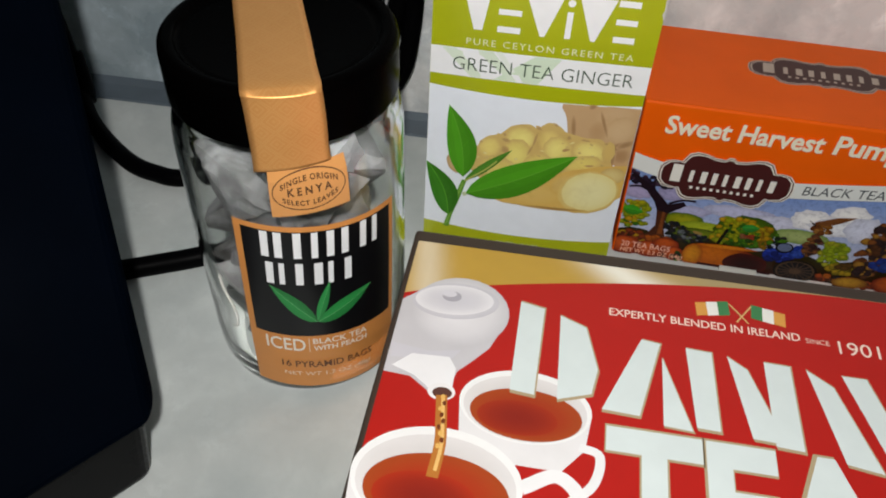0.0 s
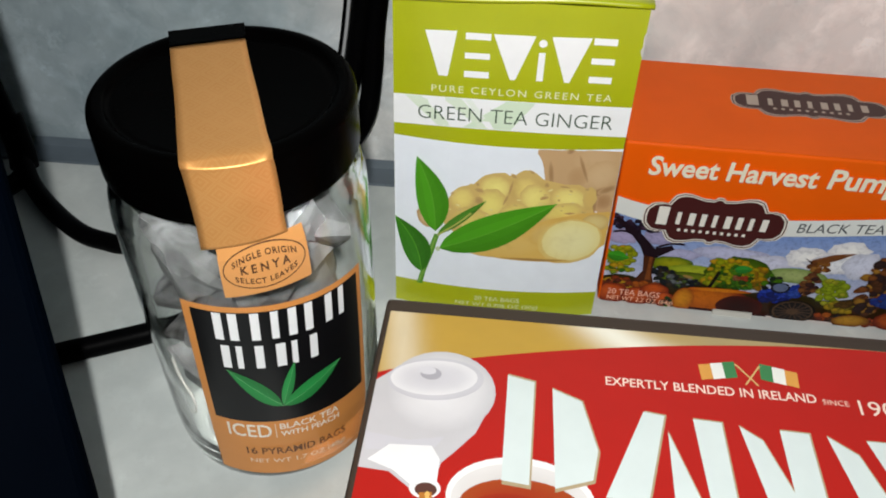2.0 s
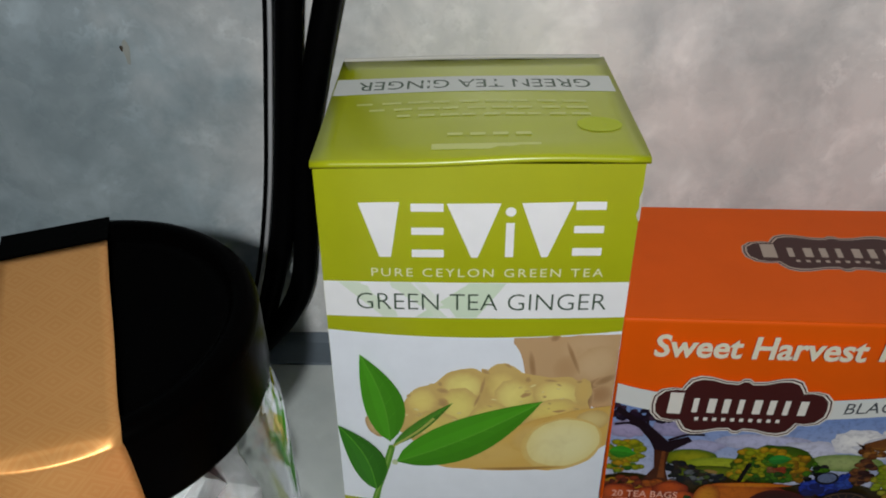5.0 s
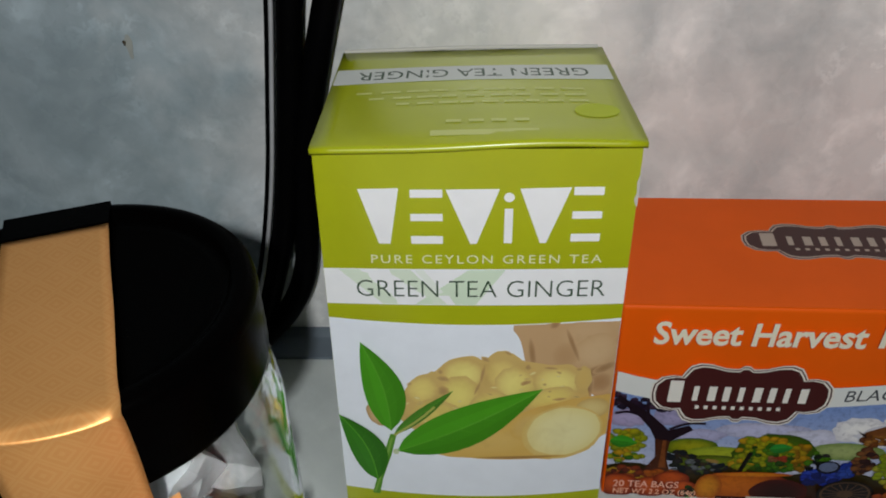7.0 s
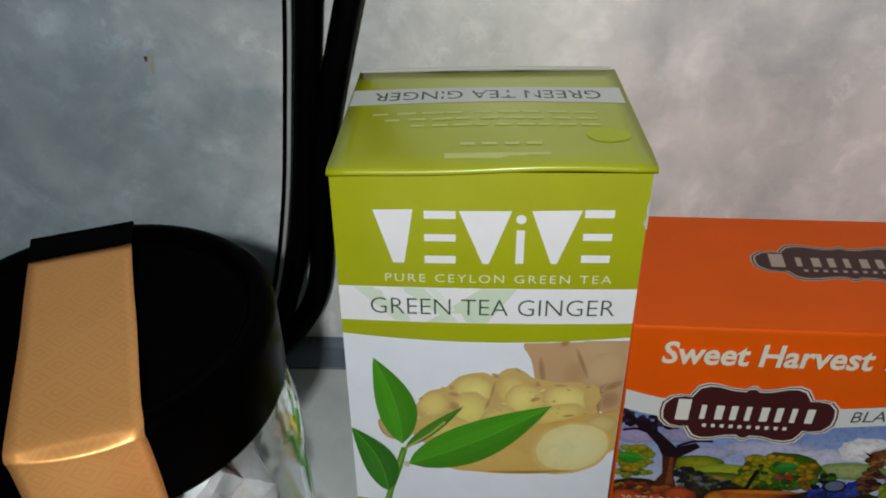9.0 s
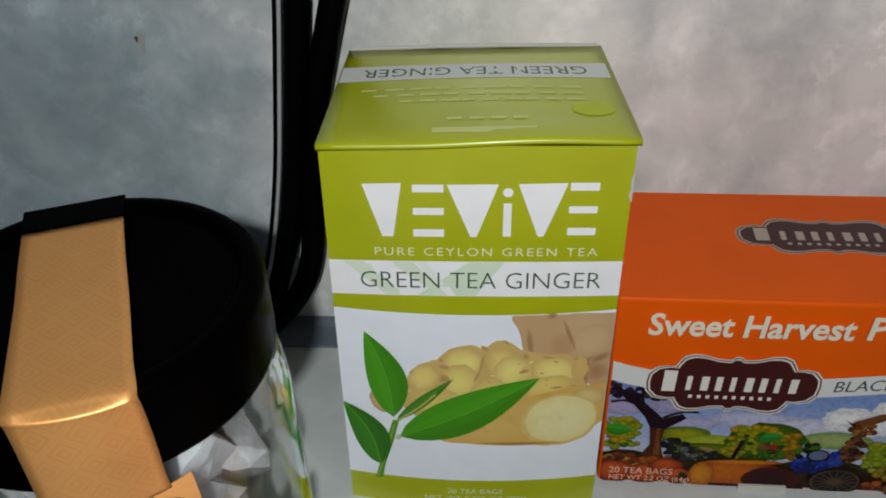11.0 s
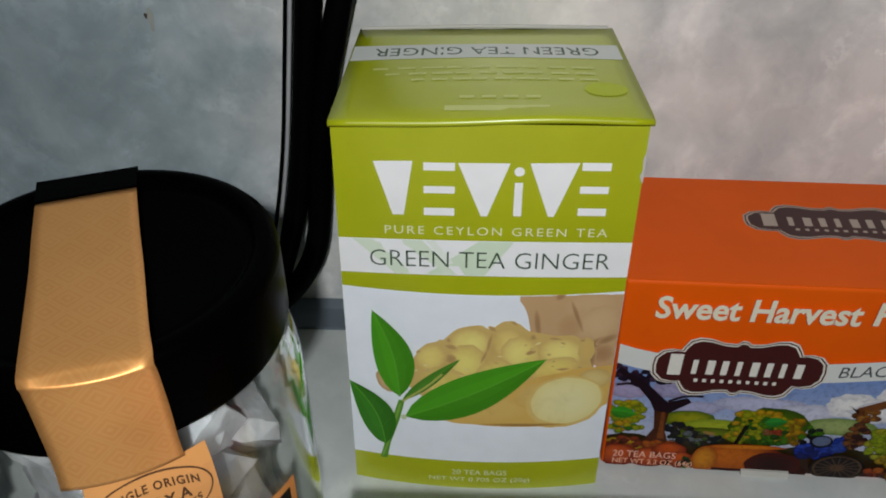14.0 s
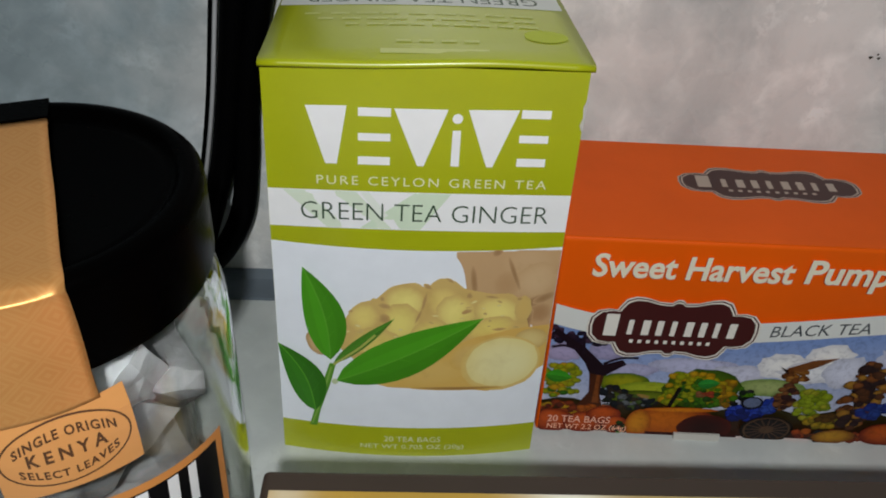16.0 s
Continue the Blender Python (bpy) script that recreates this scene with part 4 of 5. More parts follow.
# gold ink with two pale sheen streaks put into its colour
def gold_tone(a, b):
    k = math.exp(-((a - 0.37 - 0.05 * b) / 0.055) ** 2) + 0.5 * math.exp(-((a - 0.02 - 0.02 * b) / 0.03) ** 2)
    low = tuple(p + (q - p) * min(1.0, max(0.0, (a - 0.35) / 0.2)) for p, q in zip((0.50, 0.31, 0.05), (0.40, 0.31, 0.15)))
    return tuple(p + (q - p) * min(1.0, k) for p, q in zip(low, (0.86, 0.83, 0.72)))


def inside(pts):
    return [(max(0.0016, u), v) for u, v in pts]


red.rect(0.0016, BW - 0.0016, 0.0016, BH - 0.0016, (0.44, 0.012, 0.008), 12)
red.h += 0.00002
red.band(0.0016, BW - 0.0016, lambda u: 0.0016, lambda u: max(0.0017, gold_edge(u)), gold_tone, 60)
# teapot
POT = (0.56, 0.55, 0.58)
red.poly(inside([R(0.0118, -0.1060), R(0.0200, -0.0985), R(0.0300, -0.0955), R(0.0390, -0.0965), R(0.0440, -0.1030), R(0.0442, -0.1120), R(0.0410, -0.1210), R(0.0360, -0.1275), R(0.0330, -0.1310), R(0.0310, -0.1400), R(0.0255, -0.1390), R(0.0200, -0.1350), R(0.0118, -0.1345)]), POT)
red.shaded(0.0200, 0.0300, 0.0150, 0.0140, (0.76, 0.75, 0.78), POT, 28)
red.shaded(0.0180, 0.0262, 0.0135, 0.0075, (0.66, 0.65, 0.69), (0.56, 0.55, 0.60), 28, 0.0, -6)
red.shaded(0.0175, 0.0258, 0.0122, 0.0062, (0.60, 0.59, 0.64), (0.78, 0.77, 0.80), 28, 0.0, -6)
red.blob(0.0165, 0.0245, 0.0030, 0.0022, (0.40, 0.39, 0.44), 18)
red.blob(0.0155, 0.0235, 0.0024, 0.0014, (0.66, 0.65, 0.70), 18)
red.poly(inside([R(0.0120, -0.1235), R(0.0240, -0.1250), R(0.0330, -0.1230), R(0.0300, -0.1280), R(0.0130, -0.1290)]), (0.58, 0.57, 0.62))
red.poly(inside([R(0.0140, -0.1320), R(0.0190, -0.1268), R(0.0300, -0.1262), R(0.0325, -0.1300), R(0.0325, -0.1395), R(0.0270, -0.1390), R(0.0210, -0.1345)]), (0.82, 0.82, 0.84))
red.blob(R(0.0297, -0.1388)[0], R(0.0297, -0.1388)[1], 0.0040, 0.0030, (0.80, 0.79, 0.80), 18)
red.blob(R(0.0300, -0.1392)[0], R(0.0300, -0.1392)[1], 0.0028, 0.0020, (0.10, 0.04, 0.03), 18)


def cup(cx, cy, rx, ry, deep, tea):
    """A white cup seen from above, brimful of tea."""
    u, v = R(cx, cy)
    body_pts = [(u - rx, v), (u - rx * 0.92, v + deep * 0.6), (u - rx * 0.6, v + deep), (u + rx * 0.6, v + deep), (u + rx * 0.92, v + deep * 0.6), (u + rx, v)]
    red.poly(body_pts, (0.76, 0.75, 0.76))
    red.blob(u, v, rx, ry, (0.84, 0.84, 0.84), 36)
    red.shaded(u, v + ry * 0.06, rx * 0.93, ry * 0.90, (0.60, 0.57, 0.56), (0.72, 0.70, 0.70), 36)
    red.shaded(u + rx * 0.02, v + ry * 0.22, rx * 0.84, ry * 0.70, tea, (0.36, 0.060, 0.012), 36, off=(0.0, 0.2))
    red.shaded(u - rx * 0.1, v + ry * 0.34, rx * 0.60, ry * 0.46, (0.24, 0.016, 0.008), tea, 28)


cup(0.0535, -0.1395, 0.0185, 0.0122, 0.0190, (0.34, 0.028, 0.008))
red.stroke([R(0.0690, -0.1500), R(0.0745, -0.1520), R(0.0730, -0.1610), R(0.0660, -0.1680)], 0.0026, (0.80, 0.80, 0.81))
cup(0.0330, -0.1665, 0.0225, 0.0160, 0.0300, (0.40, 0.028, 0.008))
red.stroke([R(0.0548, -0.1650), R(0.0640, -0.1600), R(0.0700, -0.1680), R(0.0600, -0.1830)], 0.0040, (0.82, 0.82, 0.83))
red.stroke([R(0.0300, -0.1400), R(0.0312, -0.1480), R(0.0322, -0.1560), R(0.0318, -0.1660)], 0.0032, (0.46, 0.17, 0.03))
red.stroke([R(0.0306, -0.1410), R(0.0318, -0.1490), R(0.0326, -0.1560), R(0.0322, -0.1640)], 0.0010, (0.78, 0.48, 0.16))
for i in range(9):
    red.blob(*R(0.0305 + 0.0006 * math.sin(i * 2.1) + 0.0002 * i, -0.1405 - 0.0020 * i), 0.0006, 0.0009, random.choice(((0.16, 0.04, 0.01), (0.74, 0.44, 0.12))), 8, 0.3)
red.text("EXPERTLY BLENDED IN IRELAND", *(R(0.0757, 0)[0], R(0.1330, 0)[0]), R(0, -0.1008)[1], R(0, -0.0978)[1], (0.86, 0.70, 0.60), bold=0.01)
red.text("SINCE", R(0.1345, 0)[0], R(0.1415, 0)[0], R(0, -0.1010)[1], R(0, -0.0992)[1], (0.80, 0.60, 0.50))
red.text("1901", R(0.1440, 0)[0], R(0.1560, 0)[0], R(0, -0.1035)[1], R(0, -0.0985)[1], (0.86, 0.70, 0.60))
for x, flip in ((0.1105, -1), (0.1212, 1)):
    for k, ink in enumerate(((0.05, 0.22, 0.08), (0.82, 0.82, 0.78), (0.68, 0.33, 0.07)) if flip > 0 else ((0.05, 0.22, 0.08), (0.82, 0.82, 0.78), (0.68, 0.33, 0.07))):
        a = x - 0.0012 * flip + flip * 0.0034 * k - 0.0006 * flip
        red.poly([R(a, -0.0882 - 0.0008 * k), R(a + flip * 0.0034, -0.0888 - 0.0008 * k), R(a + flip * 0.0030, -0.0948 - 0.0006 * k), R(a - flip * 0.0004, -0.0940 - 0.0006 * k)], ink)
red.stroke([R(0.1125, -0.0890), R(0.1155, -0.0930), R(0.1180, -0.0965)], 0.0005, (0.62, 0.45, 0.18))
red.stroke([R(0.1195, -0.0890), R(0.1168, -0.0930), R(0.1145, -0.0965)], 0.0005, (0.62, 0.45, 0.18))
# maker's name kept to solid blocks with a gold-brown rim
MINT, RIM = (0.66, 0.74, 0.74), (0.42, 0.33, 0.20)
MARK = (
    [(0.0485, -0.1005), (0.0560, -0.1022), (0.0555, -0.1352), (0.0485, -0.1345)],
    [(0.0610, -0.1040), (0.0690, -0.1075), (0.0730, -0.1230), (0.0715, -0.1320), (0.0620, -0.1355)],
    [(0.0855, -0.1090), (0.0910, -0.1098), (0.0850, -0.1370), (0.0745, -0.1365)],
    [(0.0915, -0.1150), (0.0995, -0.1395), (0.0915, -0.1390)],
    [(0.0985, -0.1100), (0.1060, -0.1104), (0.1070, -0.1382), (0.1005, -0.1380)],
    [(0.1105, -0.1110), (0.1160, -0.1150), (0.1245, -0.1392), (0.1155, -0.1388)],
    [(0.1210, -0.1112), (0.1285, -0.1115), (0.1290, -0.1406), (0.1215, -0.1402)],
    [(0.1330, -0.1118), (0.1400, -0.1170), (0.1490, -0.1440), (0.1395, -0.1425)],
    [(0.1430, -0.1122), (0.1500, -0.1122), (0.1560, -0.1330), (0.1510, -0.1390)],
    [(0.1590, -0.1122), (0.1650, -0.1125), (0.1590, -0.1290)],
)
for pts in MARK:
    c = sum((Vector(p) for p in pts), Vector((0, 0))) / len(pts)
    red.poly([R(*(c + (Vector(p) - c) * 1.05 + Vector((0.0003, -0.0003)))) for p in pts], RIM)
    red.poly([R(*p) for p in pts], MINT)
red.text("TEA", R(0.0760, 0)[0] - 0.0004, R(0.1500, 0)[0], R(0, -0.1795)[1] + 0.0004, R(0, -0.1412)[1] - 0.0004, RIM, bold=0.05)
red.text("TEA", R(0.0760, 0)[0], R(0.1500, 0)[0], R(0, -0.1790)[1], R(0, -0.1415)[1], MINT, bold=0.035)
red.done("face_print", tea_red, "red and gold print of a teapot, cups and pale title shapes")


# ---- glass jar of tea bags ----
JC = (-0.0345, -0.0620)
jar = thing("tea_jar", (JC[0], JC[1], 0), "clear glass tea jar with black lid and gold seal", "jar")
OUTER = [(0.0, 0.0), (0.0290, 0.0), (0.0328, 0.0012), (0.0352, 0.0042), (0.0365, 0.0095), (0.0371, 0.0200), (0.0376, 0.0600), (0.0376, 0.1020), (0.0373, 0.1070), (0.0365, 0.1110), (0.0351, 0.1142), (0.0334, 0.1166), (0.0326, 0.1190), (0.0326, 0.1330)]
INNER = [(0.0306, 0.1330), (0.0306, 0.1195), (0.0320, 0.1158), (0.0340, 0.1120), (0.0351, 0.1075), (0.0355, 0.1010), (0.0355, 0.0600), (0.0350, 0.0200), (0.0342, 0.0110), (0.0320, 0.0065), (0.0280, 0.0050), (0.0, 0.0048)]
glass = part("glass_body", *lathe(OUTER + INNER, JC, 96), M_GLASS, jar, "clear glass body", smooth=True)
glass.visible_shadow = False
LID = [(0.0, 0.1180), (0.0348, 0.1180), (0.0359, 0.1185), (0.0362, 0.1198), (0.0362, 0.1344), (0.0359, 0.1361), (0.0350, 0.1371), (0.0337, 0.1375), (0.0320, 0.1374), (0.0312, 0.1368), (0.0305, 0.1356), (0.0292, 0.1352), (0.0286, 0.1354), (0.0278, 0.1352), (0.0, 0.1352)]
part("lid", *lathe(LID, JC, 96), M_LID, jar, "black plastic lid with a raised rim", smooth=True)


def jar_wall(deg, z, h=0.0):
    a = radians(deg)
    r = float(np.interp(z, [q for _, q in OUTER[1:]], [q for q, _ in OUTER[1:]])) + 0.0002 + h
    return Vector((JC[0] + r * math.sin(a), JC[1] - r * math.cos(a), z))


# paper band over the lid: across the top, round the rim, down to the shoulder
def rim_at(deg, z, r=0.0367):
    return Vector((JC[0] + r * math.sin(radians(deg)), JC[1] - r * math.cos(radians(deg)), z))


ends = [(Vector((-0.0555, -0.0442, 0.1379)), Vector((-0.0356, -0.0362, 0.1379))), (Vector((-0.0506, -0.0567, 0.1377)), Vector((-0.0298, -0.0508, 0.1377))), (Vector((-0.0455, -0.0690, 0.1377)), Vector((-0.0236, -0.0656, 0.1377))),
        (Vector((-0.0388, -0.0862, 0.1379)), Vector((-0.0168, -0.0825, 0.1379))), (Vector((-0.0350, -0.0960, 0.1380)), Vector((-0.0138, -0.0892, 0.1380))), (rim_at(0.8, 0.1370), rim_at(36.0, 0.1368)), (rim_at(1.2, 0.1345), rim_at(36.4, 0.1342)), (rim_at(1.7, 0.1260, 0.0369), rim_at(36.8, 0.1260, 0.0369)), (rim_at(1.9, 0.1175, 0.0370), rim_at(36.8, 0.1185, 0.0370)), (rim_at(2.1, 0.1112, 0.0377), rim_at(37.0, 0.1132, 0.0375))]
left, right = curve_points([e[0] for e in ends], 6), curve_points([e[1] for e in ends], 6)
bv, bf, n = [], [], 10
for a, b in zip(left, right):
    for k in range(n + 1):
        p = a + (b - a) * k / n
        down = max(0.0, min(1.0, (0.1374 - p.z) / 0.0010))
        q = Vector((p.x - JC[0], p.y - JC[1], 0))
        out = (a - Vector((*JC, a.z))).length * (1 - k / n) + (b - Vector((*JC, b.z))).length * k / n
        bv.append(p + q.normalized() * (out - q.length) * down)
for i in range(len(left) - 1):
    for k in range(n):
        q = i * (n + 1) + k
        bf.append((q, q + n + 1, q + n + 2, q + 1))
band = part("paper_band", bv, bf, M_FOIL, jar, "gold-orange paper band with a pressed pattern", smooth=True)
run = [0.0]
for i in range(1, len(left)):
    run.append(run[-1] + (left[i] - left[i - 1]).length)
uvs = band.data.uv_layers.new(name="UVMap")
for loop in band.data.loops:
    i, k = divmod(loop.vertex_index, n + 1)
    uvs.data[loop.index].uv = (0.0225 * k / n, run[i])
sol = band.modifiers.new("thickness", "SOLIDIFY")
sol.thickness = 0.0003
# rear end of the gold band, its shade put into a black material
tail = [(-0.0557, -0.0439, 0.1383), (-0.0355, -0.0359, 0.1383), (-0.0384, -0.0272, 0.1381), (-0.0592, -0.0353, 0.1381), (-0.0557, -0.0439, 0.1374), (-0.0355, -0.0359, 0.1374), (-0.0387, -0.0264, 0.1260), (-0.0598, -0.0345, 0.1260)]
part("band_tail", tail, [(0, 1, 2, 3), (3, 2, 6, 7), (1, 5, 6, 2), (0, 3, 7, 4), (0, 4, 5, 1), (4, 7, 6, 5)], M_LID, jar, "tail of the band behind the lid, its shade coloured black")

def seal_wall(u, v, h=0.0):
    """The little paper seal: turned a touch, standing a hair off the shoulder."""
    return jar_wall(u + 1.4, v - 0.0029 + 0.00004 * (u - 24.0), h + 0.0009)


seal = Sheet(seal_wall)
seal.band(6.5, 42.5, lambda u: 0.0985, lambda u: 0.1158, (0.66, 0.31, 0.10), 30)
seal.h += 0.00006
BROWN = (0.10, 0.045, 0.02)


def ring(sheet, cu, cv, ru, rv, width, ink):
    k = 40
    for i in range(k):
        a, b = 2 * math.pi * i / k, 2 * math.pi * (i + 1) / k
        sheet.poly([(cu + ru * math.cos(a), cv + rv * math.sin(a)), (cu + ru * math.cos(b), cv + rv * math.sin(b)), (cu + (ru - width * 1300) * math.cos(b), cv + (rv - width) * math.sin(b)), (cu + (ru - width * 1300) * math.cos(a), cv + (rv - width) * math.sin(a))], ink)
        sheet.h -= sheet.step
    sheet.h += sheet.step


ring(seal, 24.4, 0.1075, 16.8, 0.0074, 0.0004, BROWN)
seal.text("KENYA", 14.5, 34.5, 0.1060, 0.1090, BROWN, bold=0.03, space=1.6)
seal.text("SINGLE ORIGIN", 11.5, 37.5, 0.1109, 0.1130, BROWN, bold=0.03, space=1.2, shape=lambda u, v: (u, v - 0.0026 * ((u - 24.4) / 13) ** 2))
seal.text("SELECT LEAVES", 12.0, 37.0, 0.1018, 0.1038, BROWN, bold=0.03, space=1.2, shape=lambda u, v: (u, v + 0.0024 * ((u - 24.4) / 13) ** 2))
seal.done("paper_seal", jar, "small orange paper seal with brown lettering")
def label_wall(u, v, h=0.0):
    """The wrapped label, stuck on a little askew."""
    k = (u + 9.5) / 80.5
    z = (0.0097 + (v - 0.0088) * 1.09 if v < 0.0365 else 0.0399 + (v - 0.0365) * 0.974) - 0.0055 * k
    return jar_wall(-13.0 + 86.0 * k - (0.0918 - z) * 40.0, z, h + 0.0002)


lab = Sheet(label_wall)
PEACH = (0.68, 0.28, 0.075)
lab.rect(-9.5, 71.0, 0.0088, 0.0898, PEACH, 80)
lab.h += 0.00004
lab.rect(-6.0, 68.0, 0.0365, 0.0876, (0.004, 0.004, 0.005), 74)
lab.h += 0.00005
# maker's name: two rows of plain pale bars
for v0, v1, slots in ((0.0759, 0.0872, ((2.5, 6.0), (8.5, 12.0), (17.0, 20.5), (25.0, 28.0), (32.0, 35.5), (39.0, 42.5), (48.5, 52.0), (55.5, 58.5))), (0.0634, 0.0735, ((3.5, 7.0), (9.5, 12.0), (17.0, 20.5), (25.5, 29.5), (32.0, 34.5), (40.0, 43.5)))):
    for i, (a, b) in enumerate(slots):
        bar = Sheet(label_wall, start=lab.h)
        bar.poly([(a, v0), (b, v0), (b + 0.3, v1), (a + 0.3, v1)], WHITE)
        bar.done("name_bar", jar, "white printed bar")


def label_leaf(a, b, width, ink):
    k = 900.0
    helper = Sheet(lambda u, v, h=0.0: label_wall(u * k, v, h))
    helper.h = lab.h
    helper.leaf((a[0] / k, a[1]), (b[0] / k, b[1]), width, ink, (0.16, 0.45, 0.18))
    off = len(lab.verts)
    lab.verts += helper.verts
    lab.faces += [tuple(off + i for i in f) for f in helper.faces]
    lab.inks += helper.inks
    lab.h = helper.h


label_leaf((25.5, 0.0442), (4.2, 0.0624), 0.0040, (0.020, 0.24, 0.055))
label_leaf((25.8, 0.0442), (54.2, 0.0570), 0.0040, (0.025, 0.28, 0.065))
label_leaf((25.6, 0.0447), (32.7, 0.0644), 0.0026, (0.030, 0.30, 0.075))
lab.text("ICED", -1.1, 18.7, 0.0290, 0.0352, (0.86, 0.80, 0.70), bold=0.012)
lab.rect(20.4, 20.8, 0.0286, 0.0355, (0.80, 0.66, 0.50), 1)
lab.text("BLACK TEA", 22.5, 51.2, 0.0326, 0.0353, (0.86, 0.80, 0.70), bold=0.015)
lab.text("WITH PEACH", 22.5, 51.2, 0.0292, 0.0317, (0.86, 0.80, 0.70), bold=0.015)
lab.text("16 PYRAMID BAGS", 5.7, 54.4, 0.0204, 0.0237, (0.13, 0.05, 0.02), bold=0.012)
lab.text("NET WT 1.7 OZ (48g)", 6.5, 54.0, 0.0150, 0.0179, (0.84, 0.66, 0.48), bold=0.008)
lab.done("front_label", jar, "black and orange label with green leaves")


# pyramid tea bags inside the jar
def tea_bag(centre, size, turn, loose):
    rnd = random.Random(loose)
    base = [Vector((1, 1, 1)), Vector((-1, -1, 1)), Vector((-1, 1, -1)), Vector((1, -1, -1))]
    rot = Euler(turn).to_matrix()
    tri = [(0, 1, 2), (0, 3, 1), (0, 2, 3), (1, 3, 2)]
    verts, faces, k = [], [], 7
    for f in tri:
        a, b, c = (base[i] for i in f)
        off = len(verts)
        idx = {}
        for i in range(k + 1):
            for j in range(k + 1 - i):
                p = a + (b - a) * i / k + (c - a) * j / k
                puff = 0.22 * min(i, j, k - i - j) / k * 3
                p = p + (a + b + c).normalized() * puff
                p = p * (1 + 0.06 * math.sin(p.x * 9 + loose) * math.sin(p.y * 8 + 2 * loose))
                idx[i, j] = off + len(idx)
                q = Vector(centre) + rot @ (p * size / 1.7)
                away = Vector((q.x - JC[0], q.y - JC[1], 0))
                most = 0.0342 if q.z < 0.104 else 0.0310
                if away.length > most:
                    q -= away * (1 - most / away.length)
                q.z = min(max(q.z, 0.0055), 0.1160)
                verts.append(q)
        for i in range(k):
            for j in range(k - i):
                faces.append((idx[i, j], idx[i + 1, j], idx[i, j + 1]))
                if i + j < k - 1:
                    faces.append((idx[i + 1, j], idx[i + 1, j + 1], idx[i, j + 1]))
    return verts, faces


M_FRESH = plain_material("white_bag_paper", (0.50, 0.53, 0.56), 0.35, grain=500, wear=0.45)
M_TEA = plain_material("dry_tea_leaf", (0.035, 0.018, 0.010), 0.8, grain=900, wear=0.6)
spots = []
rnd = random.Random(4)
for layer, z in enumerate((0.0235, 0.043, 0.066, 0.088, 0.100)):
    for i in range(6 if layer < 2 else 5 if layer < 4 else 3):
        a = radians((60 if layer < 2 else 72 if layer < 4 else 120) * i + 38 * layer - 12)
        out = 0.0180 if layer < 4 else 0.0150
        spots.append((JC[0] + out * math.sin(a), JC[1] - out * math.cos(a), z + rnd.uniform(-0.002, 0.002)))
a = radians(54)
spots[-1] = (JC[0] + 0.0185 * math.sin(a), JC[1] - 0.0185 * math.cos(a), 0.0995)
for i, c in enumerate(spots):
    bag = thing("pyramid_tea_bag", c, "crumpled white gauze pyramid tea bag inside the jar", "tea bag", "tea bags in the jar")
    turn = (rnd.uniform(0, 6.3), rnd.uniform(0, 6.3), rnd.uniform(0, 6.3))
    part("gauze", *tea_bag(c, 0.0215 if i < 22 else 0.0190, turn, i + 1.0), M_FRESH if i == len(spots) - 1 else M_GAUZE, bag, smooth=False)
    part("tea_leaves", *tea_bag((c[0], c[1], c[2] - 0.001), 0.0085, turn, i + 9.0), M_TEA, bag, "dry dark tea inside the gauze")
    if i == 3:
        loop = [(-46, 0.050, 0.0336), (-38, 0.045, 0.0338), (-31, 0.038, 0.0336), (-32, 0.030, 0.0336), (-40, 0.026, 0.0336)]
        line = [(JC[0] + r * math.sin(radians(a)), JC[1] - r * math.cos(radians(a)), z) for a, z, r in loop]
        part("string", *tube(line, 0.0004, n=6), M_STRING, bag, "loose white string")

# ---- cords behind the jar ----
cord = thing("power_cord", (-0.0150, 0.076, 0.0), "thick black power cords hanging down behind the jar", "cable")
part("cord_strand", *tube([(-0.0030, 0.078, 0.26), (-0.0115, 0.077, 0.1850), (-0.0155, 0.076, 0.1530), (-0.0223, 0.076, 0.1038), (-0.0290, 0.076, 0.0651), (-0.0369, 0.076, 0.0378), (-0.0450, 0.073, 0.0183), (-0.0600, 0.060, 0.0044), (-0.0900, 0.030, 0.0040), (-0.1197, 0.014, 0.0040), (-0.1360, 0.0145, 0.0040), (-0.1509, 0.0200, 0.0040), (-0.1700, 0.0340, 0.0045), (-0.1850, 0.0480, 0.0070), (-0.1935, 0.0590, 0.0120)], 0.0044), M_CORD, cord, smooth=True)
part("cord_strand", *tube([(0.0240, 0.079, 0.26), (0.0056, 0.078, 0.1850), (-0.0032, 0.077, 0.1528), (-0.0110, 0.076, 0.1240), (-0.0157, 0.076, 0.1038), (-0.0186, 0.076, 0.0840), (-0.0204, 0.076, 0.0640), (-0.0240, 0.075, 0.0420), (-0.0322, 0.074, 0.0255), (-0.0425, 0.070, 0.0150), (-0.0520, 0.056, 0.0064), (-0.0680, 0.020, 0.0040), (-0.0780, -0.020, 0.0040), (-0.0901, -0.034, 0.0040), (-0.1090, -0.0440, 0.0040), (-0.1260, -0.0520, 0.0040), (-0.1500, -0.0640, 0.0040)], 0.0046), M_CORD, cord, smooth=True)
part("grey_stripe", *tube([(-0.0190, 0.0745, 0.1850), (-0.0208, 0.0740, 0.1569), (-0.0258, 0.0740, 0.1175), (-0.0308, 0.0740, 0.0834), (-0.0378, 0.0735, 0.0499), (-0.0448, 0.072, 0.0272)], 0.0008, n=8), M_CORDLINE, cord, "pale grey stripe along the cord", smooth=True)
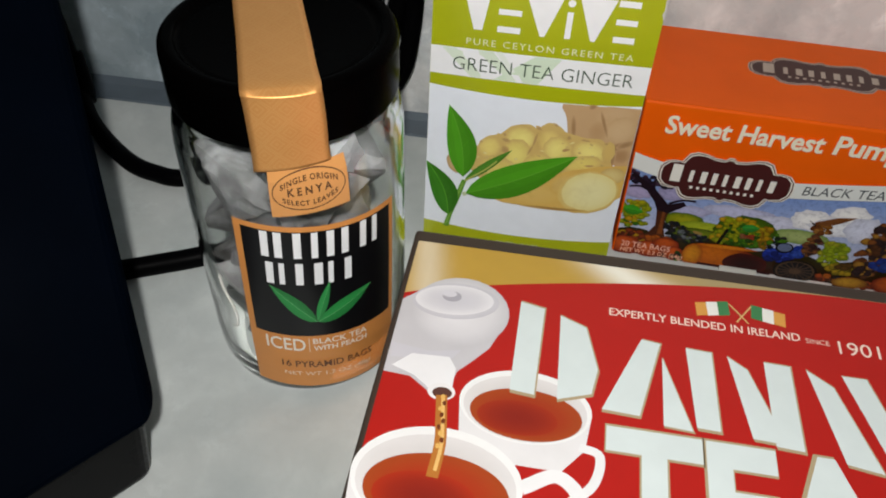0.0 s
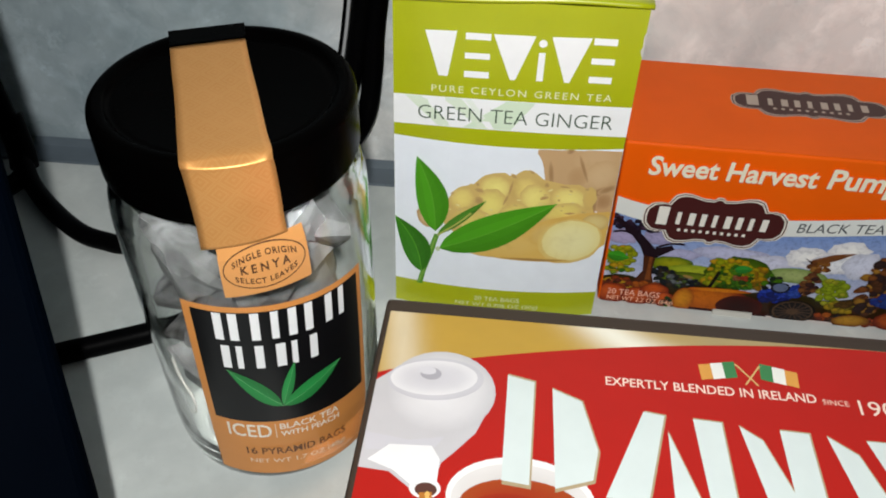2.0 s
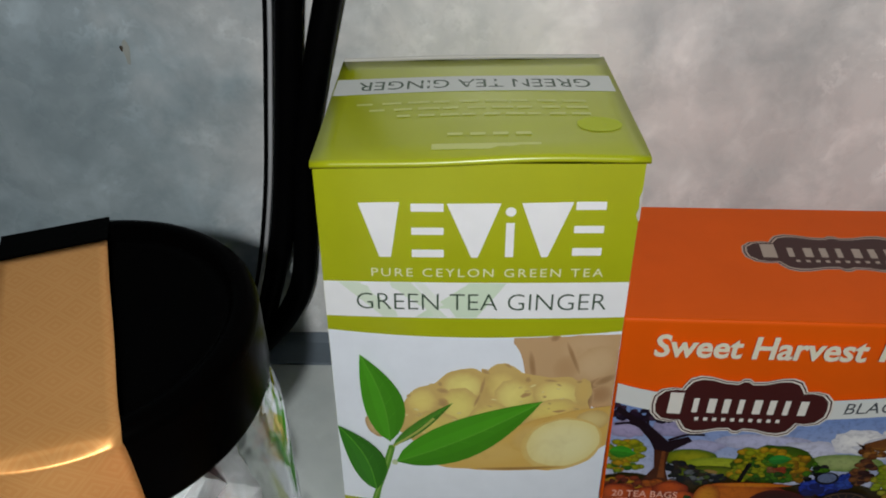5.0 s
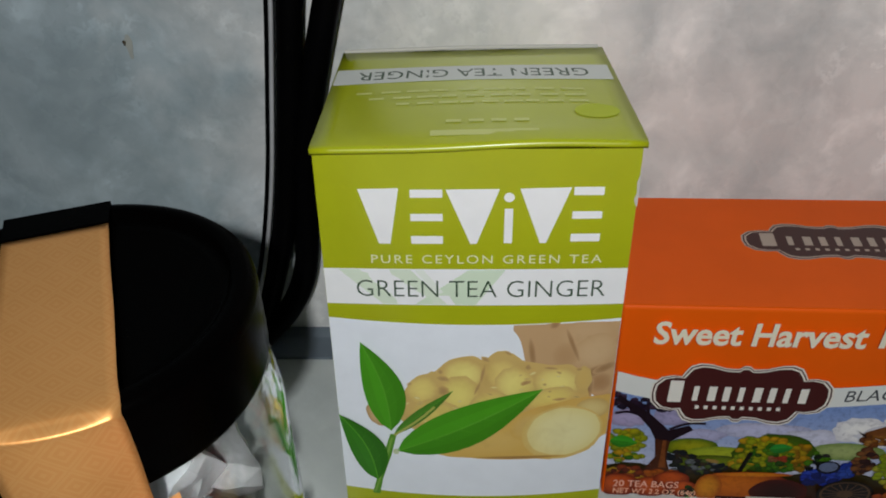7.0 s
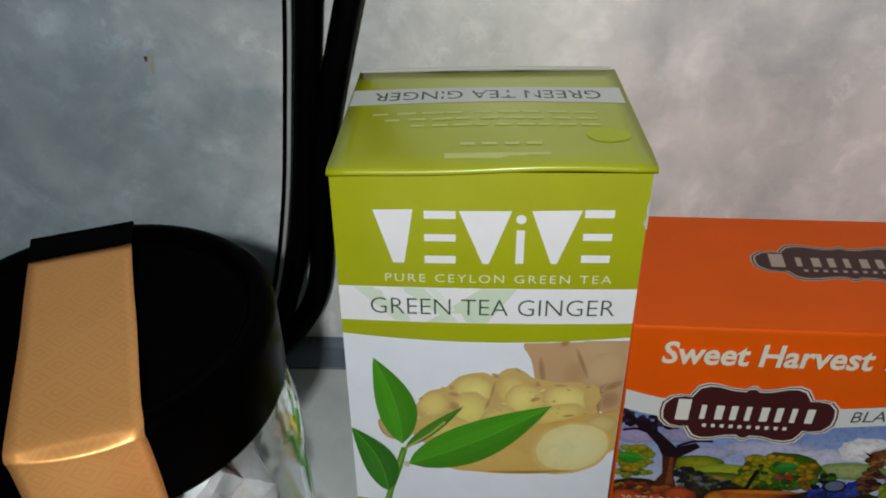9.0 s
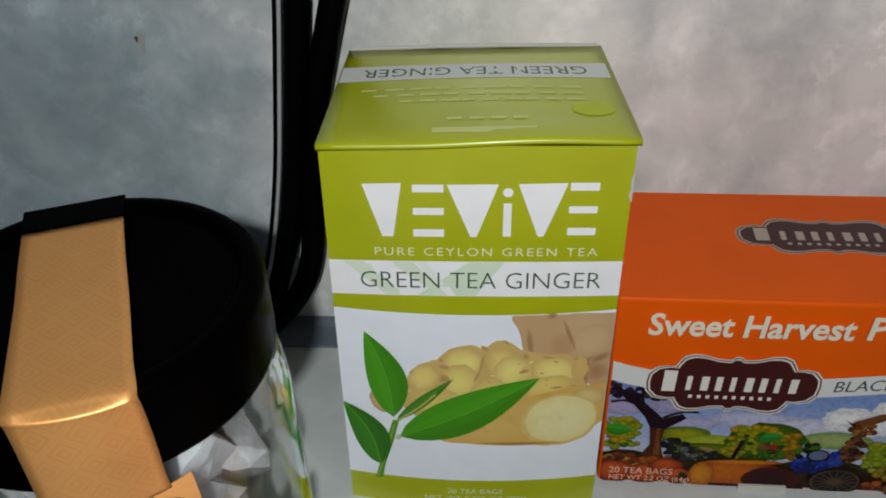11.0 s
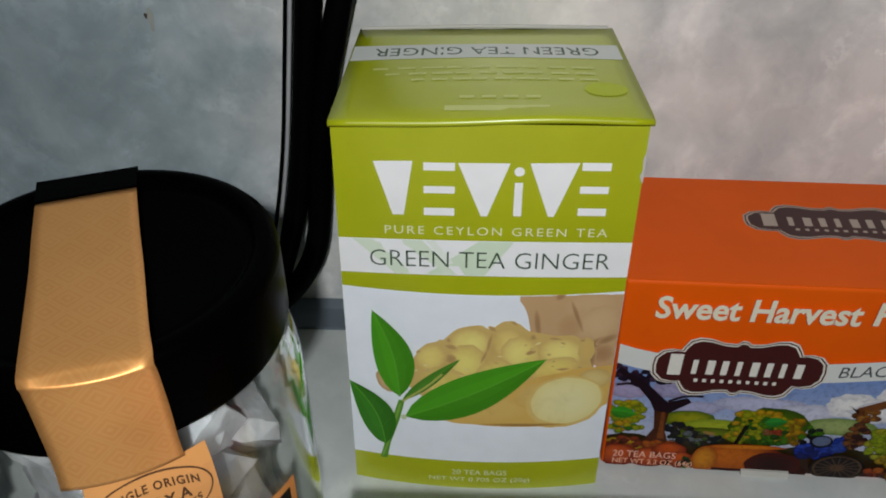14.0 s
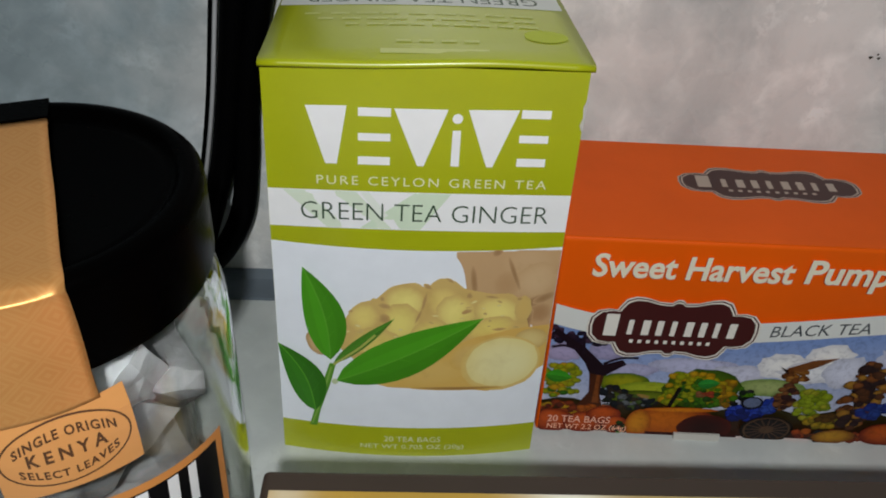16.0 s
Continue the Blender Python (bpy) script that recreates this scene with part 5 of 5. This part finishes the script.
part("thin_strand", *tube([(-0.0205, 0.0760, 0.1850), (-0.0222, 0.0755, 0.1569), (-0.0272, 0.0755, 0.1175), (-0.0322, 0.0755, 0.0834), (-0.0392, 0.0750, 0.0499), (-0.0462, 0.0735, 0.0272)], 0.0012, n=8), M_CORD, cord, smooth=True)
lead = thing("appliance_lead", (-0.193, 0.06, 0.0), "black appliance lead bent in a loop near the wall", "cable")
part("cord_strand", *tube([(-0.2300, 0.083, 0.1500), (-0.2180, 0.081, 0.0800), (-0.2100, 0.079, 0.0500), (-0.2010, 0.070, 0.0250), (-0.1950, 0.062, 0.0110), (-0.1935, 0.054, 0.0060), (-0.1985, 0.044, 0.0045), (-0.2100, 0.030, 0.0045), (-0.2300, 0.010, 0.0045)], 0.0045), M_CORD, lead, smooth=True)
part("strain_relief", *tube([(-0.2020, 0.072, 0.0280), (-0.1960, 0.064, 0.0140), (-0.1930, 0.058, 0.0085)], 0.0066, n=14), M_CORD, lead, "moulded sleeve of the lead", smooth=True)

# ---- dark appliance beside the jar ----
maker = thing("countertop_appliance", (-0.16, -0.06, 0), "dark navy plastic kitchen appliance with a sloping front", "appliance")
shell = hexa([(-0.0572, -0.1426, 0.0409), (-0.2250, 0.0300, 0.0300), (-0.3500, -0.1000, 0.0300), (-0.1780, -0.3000, 0.0409),
              (-0.1522, 0.0259, 0.2291), (-0.2100, 0.0500, 0.2291), (-0.3800, -0.0800, 0.2291), (-0.2730, -0.1320, 0.2291)])
bevel(part("housing", *shell, M_NAVY, maker, "matte navy housing with fine scuffs"), 0.0060, 5)
foot = hexa([(-0.0706, -0.1395, 0.0), (-0.2250, 0.0200, 0.0), (-0.3400, -0.1000, 0.0), (-0.1800, -0.2850, 0.0),
             (-0.0642, -0.1405, 0.0400), (-0.2250, 0.0220, 0.0400), (-0.3400, -0.1000, 0.0400), (-0.1780, -0.2900, 0.0400)])
bevel(part("base", *foot, M_BASE, maker, "glossy black base"), 0.0050, 4)
for a, b, k in ((0.36, 0.13, 1.2), (0.44, 0.08, 1.5), (0.31, 0.09, 0.7), (0.42, 0.02, 0.9), (0.50, 0.11, 0.6), (0.28, 0.04, 0.5)):
    o, e, w = Vector((-0.0572, -0.1426, 0.0409)), Vector((-0.0950, 0.1685, 0.1882)), Vector((-0.1225, -0.1574, 0.0))
    out = e.cross(w).normalized()
    out = out if out.x > 0 else -out
    p = o + w * a + e * b + out * 0.0004
    part("scuff", [p + w * 0.002 * k, p + e * 0.0025 * k, p - w * 0.0014 * k, p - e * 0.0016 * k], [(0, 1, 2, 3)], M_SCUFF, maker, "tiny pale scuff")

# ---- ceiling fitting, added out of view around the fill lamp ----
fitting = thing("added_ceiling_light", (0.5, -1.1, 1.5), "round white ceiling light added out of view", "lamp")
part("rim", *lathe([(0.30, 1.452), (0.33, 1.452), (0.33, 1.5), (0.30, 1.5), (0.30, 1.452)], (0.5, -1.1), 48), M_LAMP, fitting)
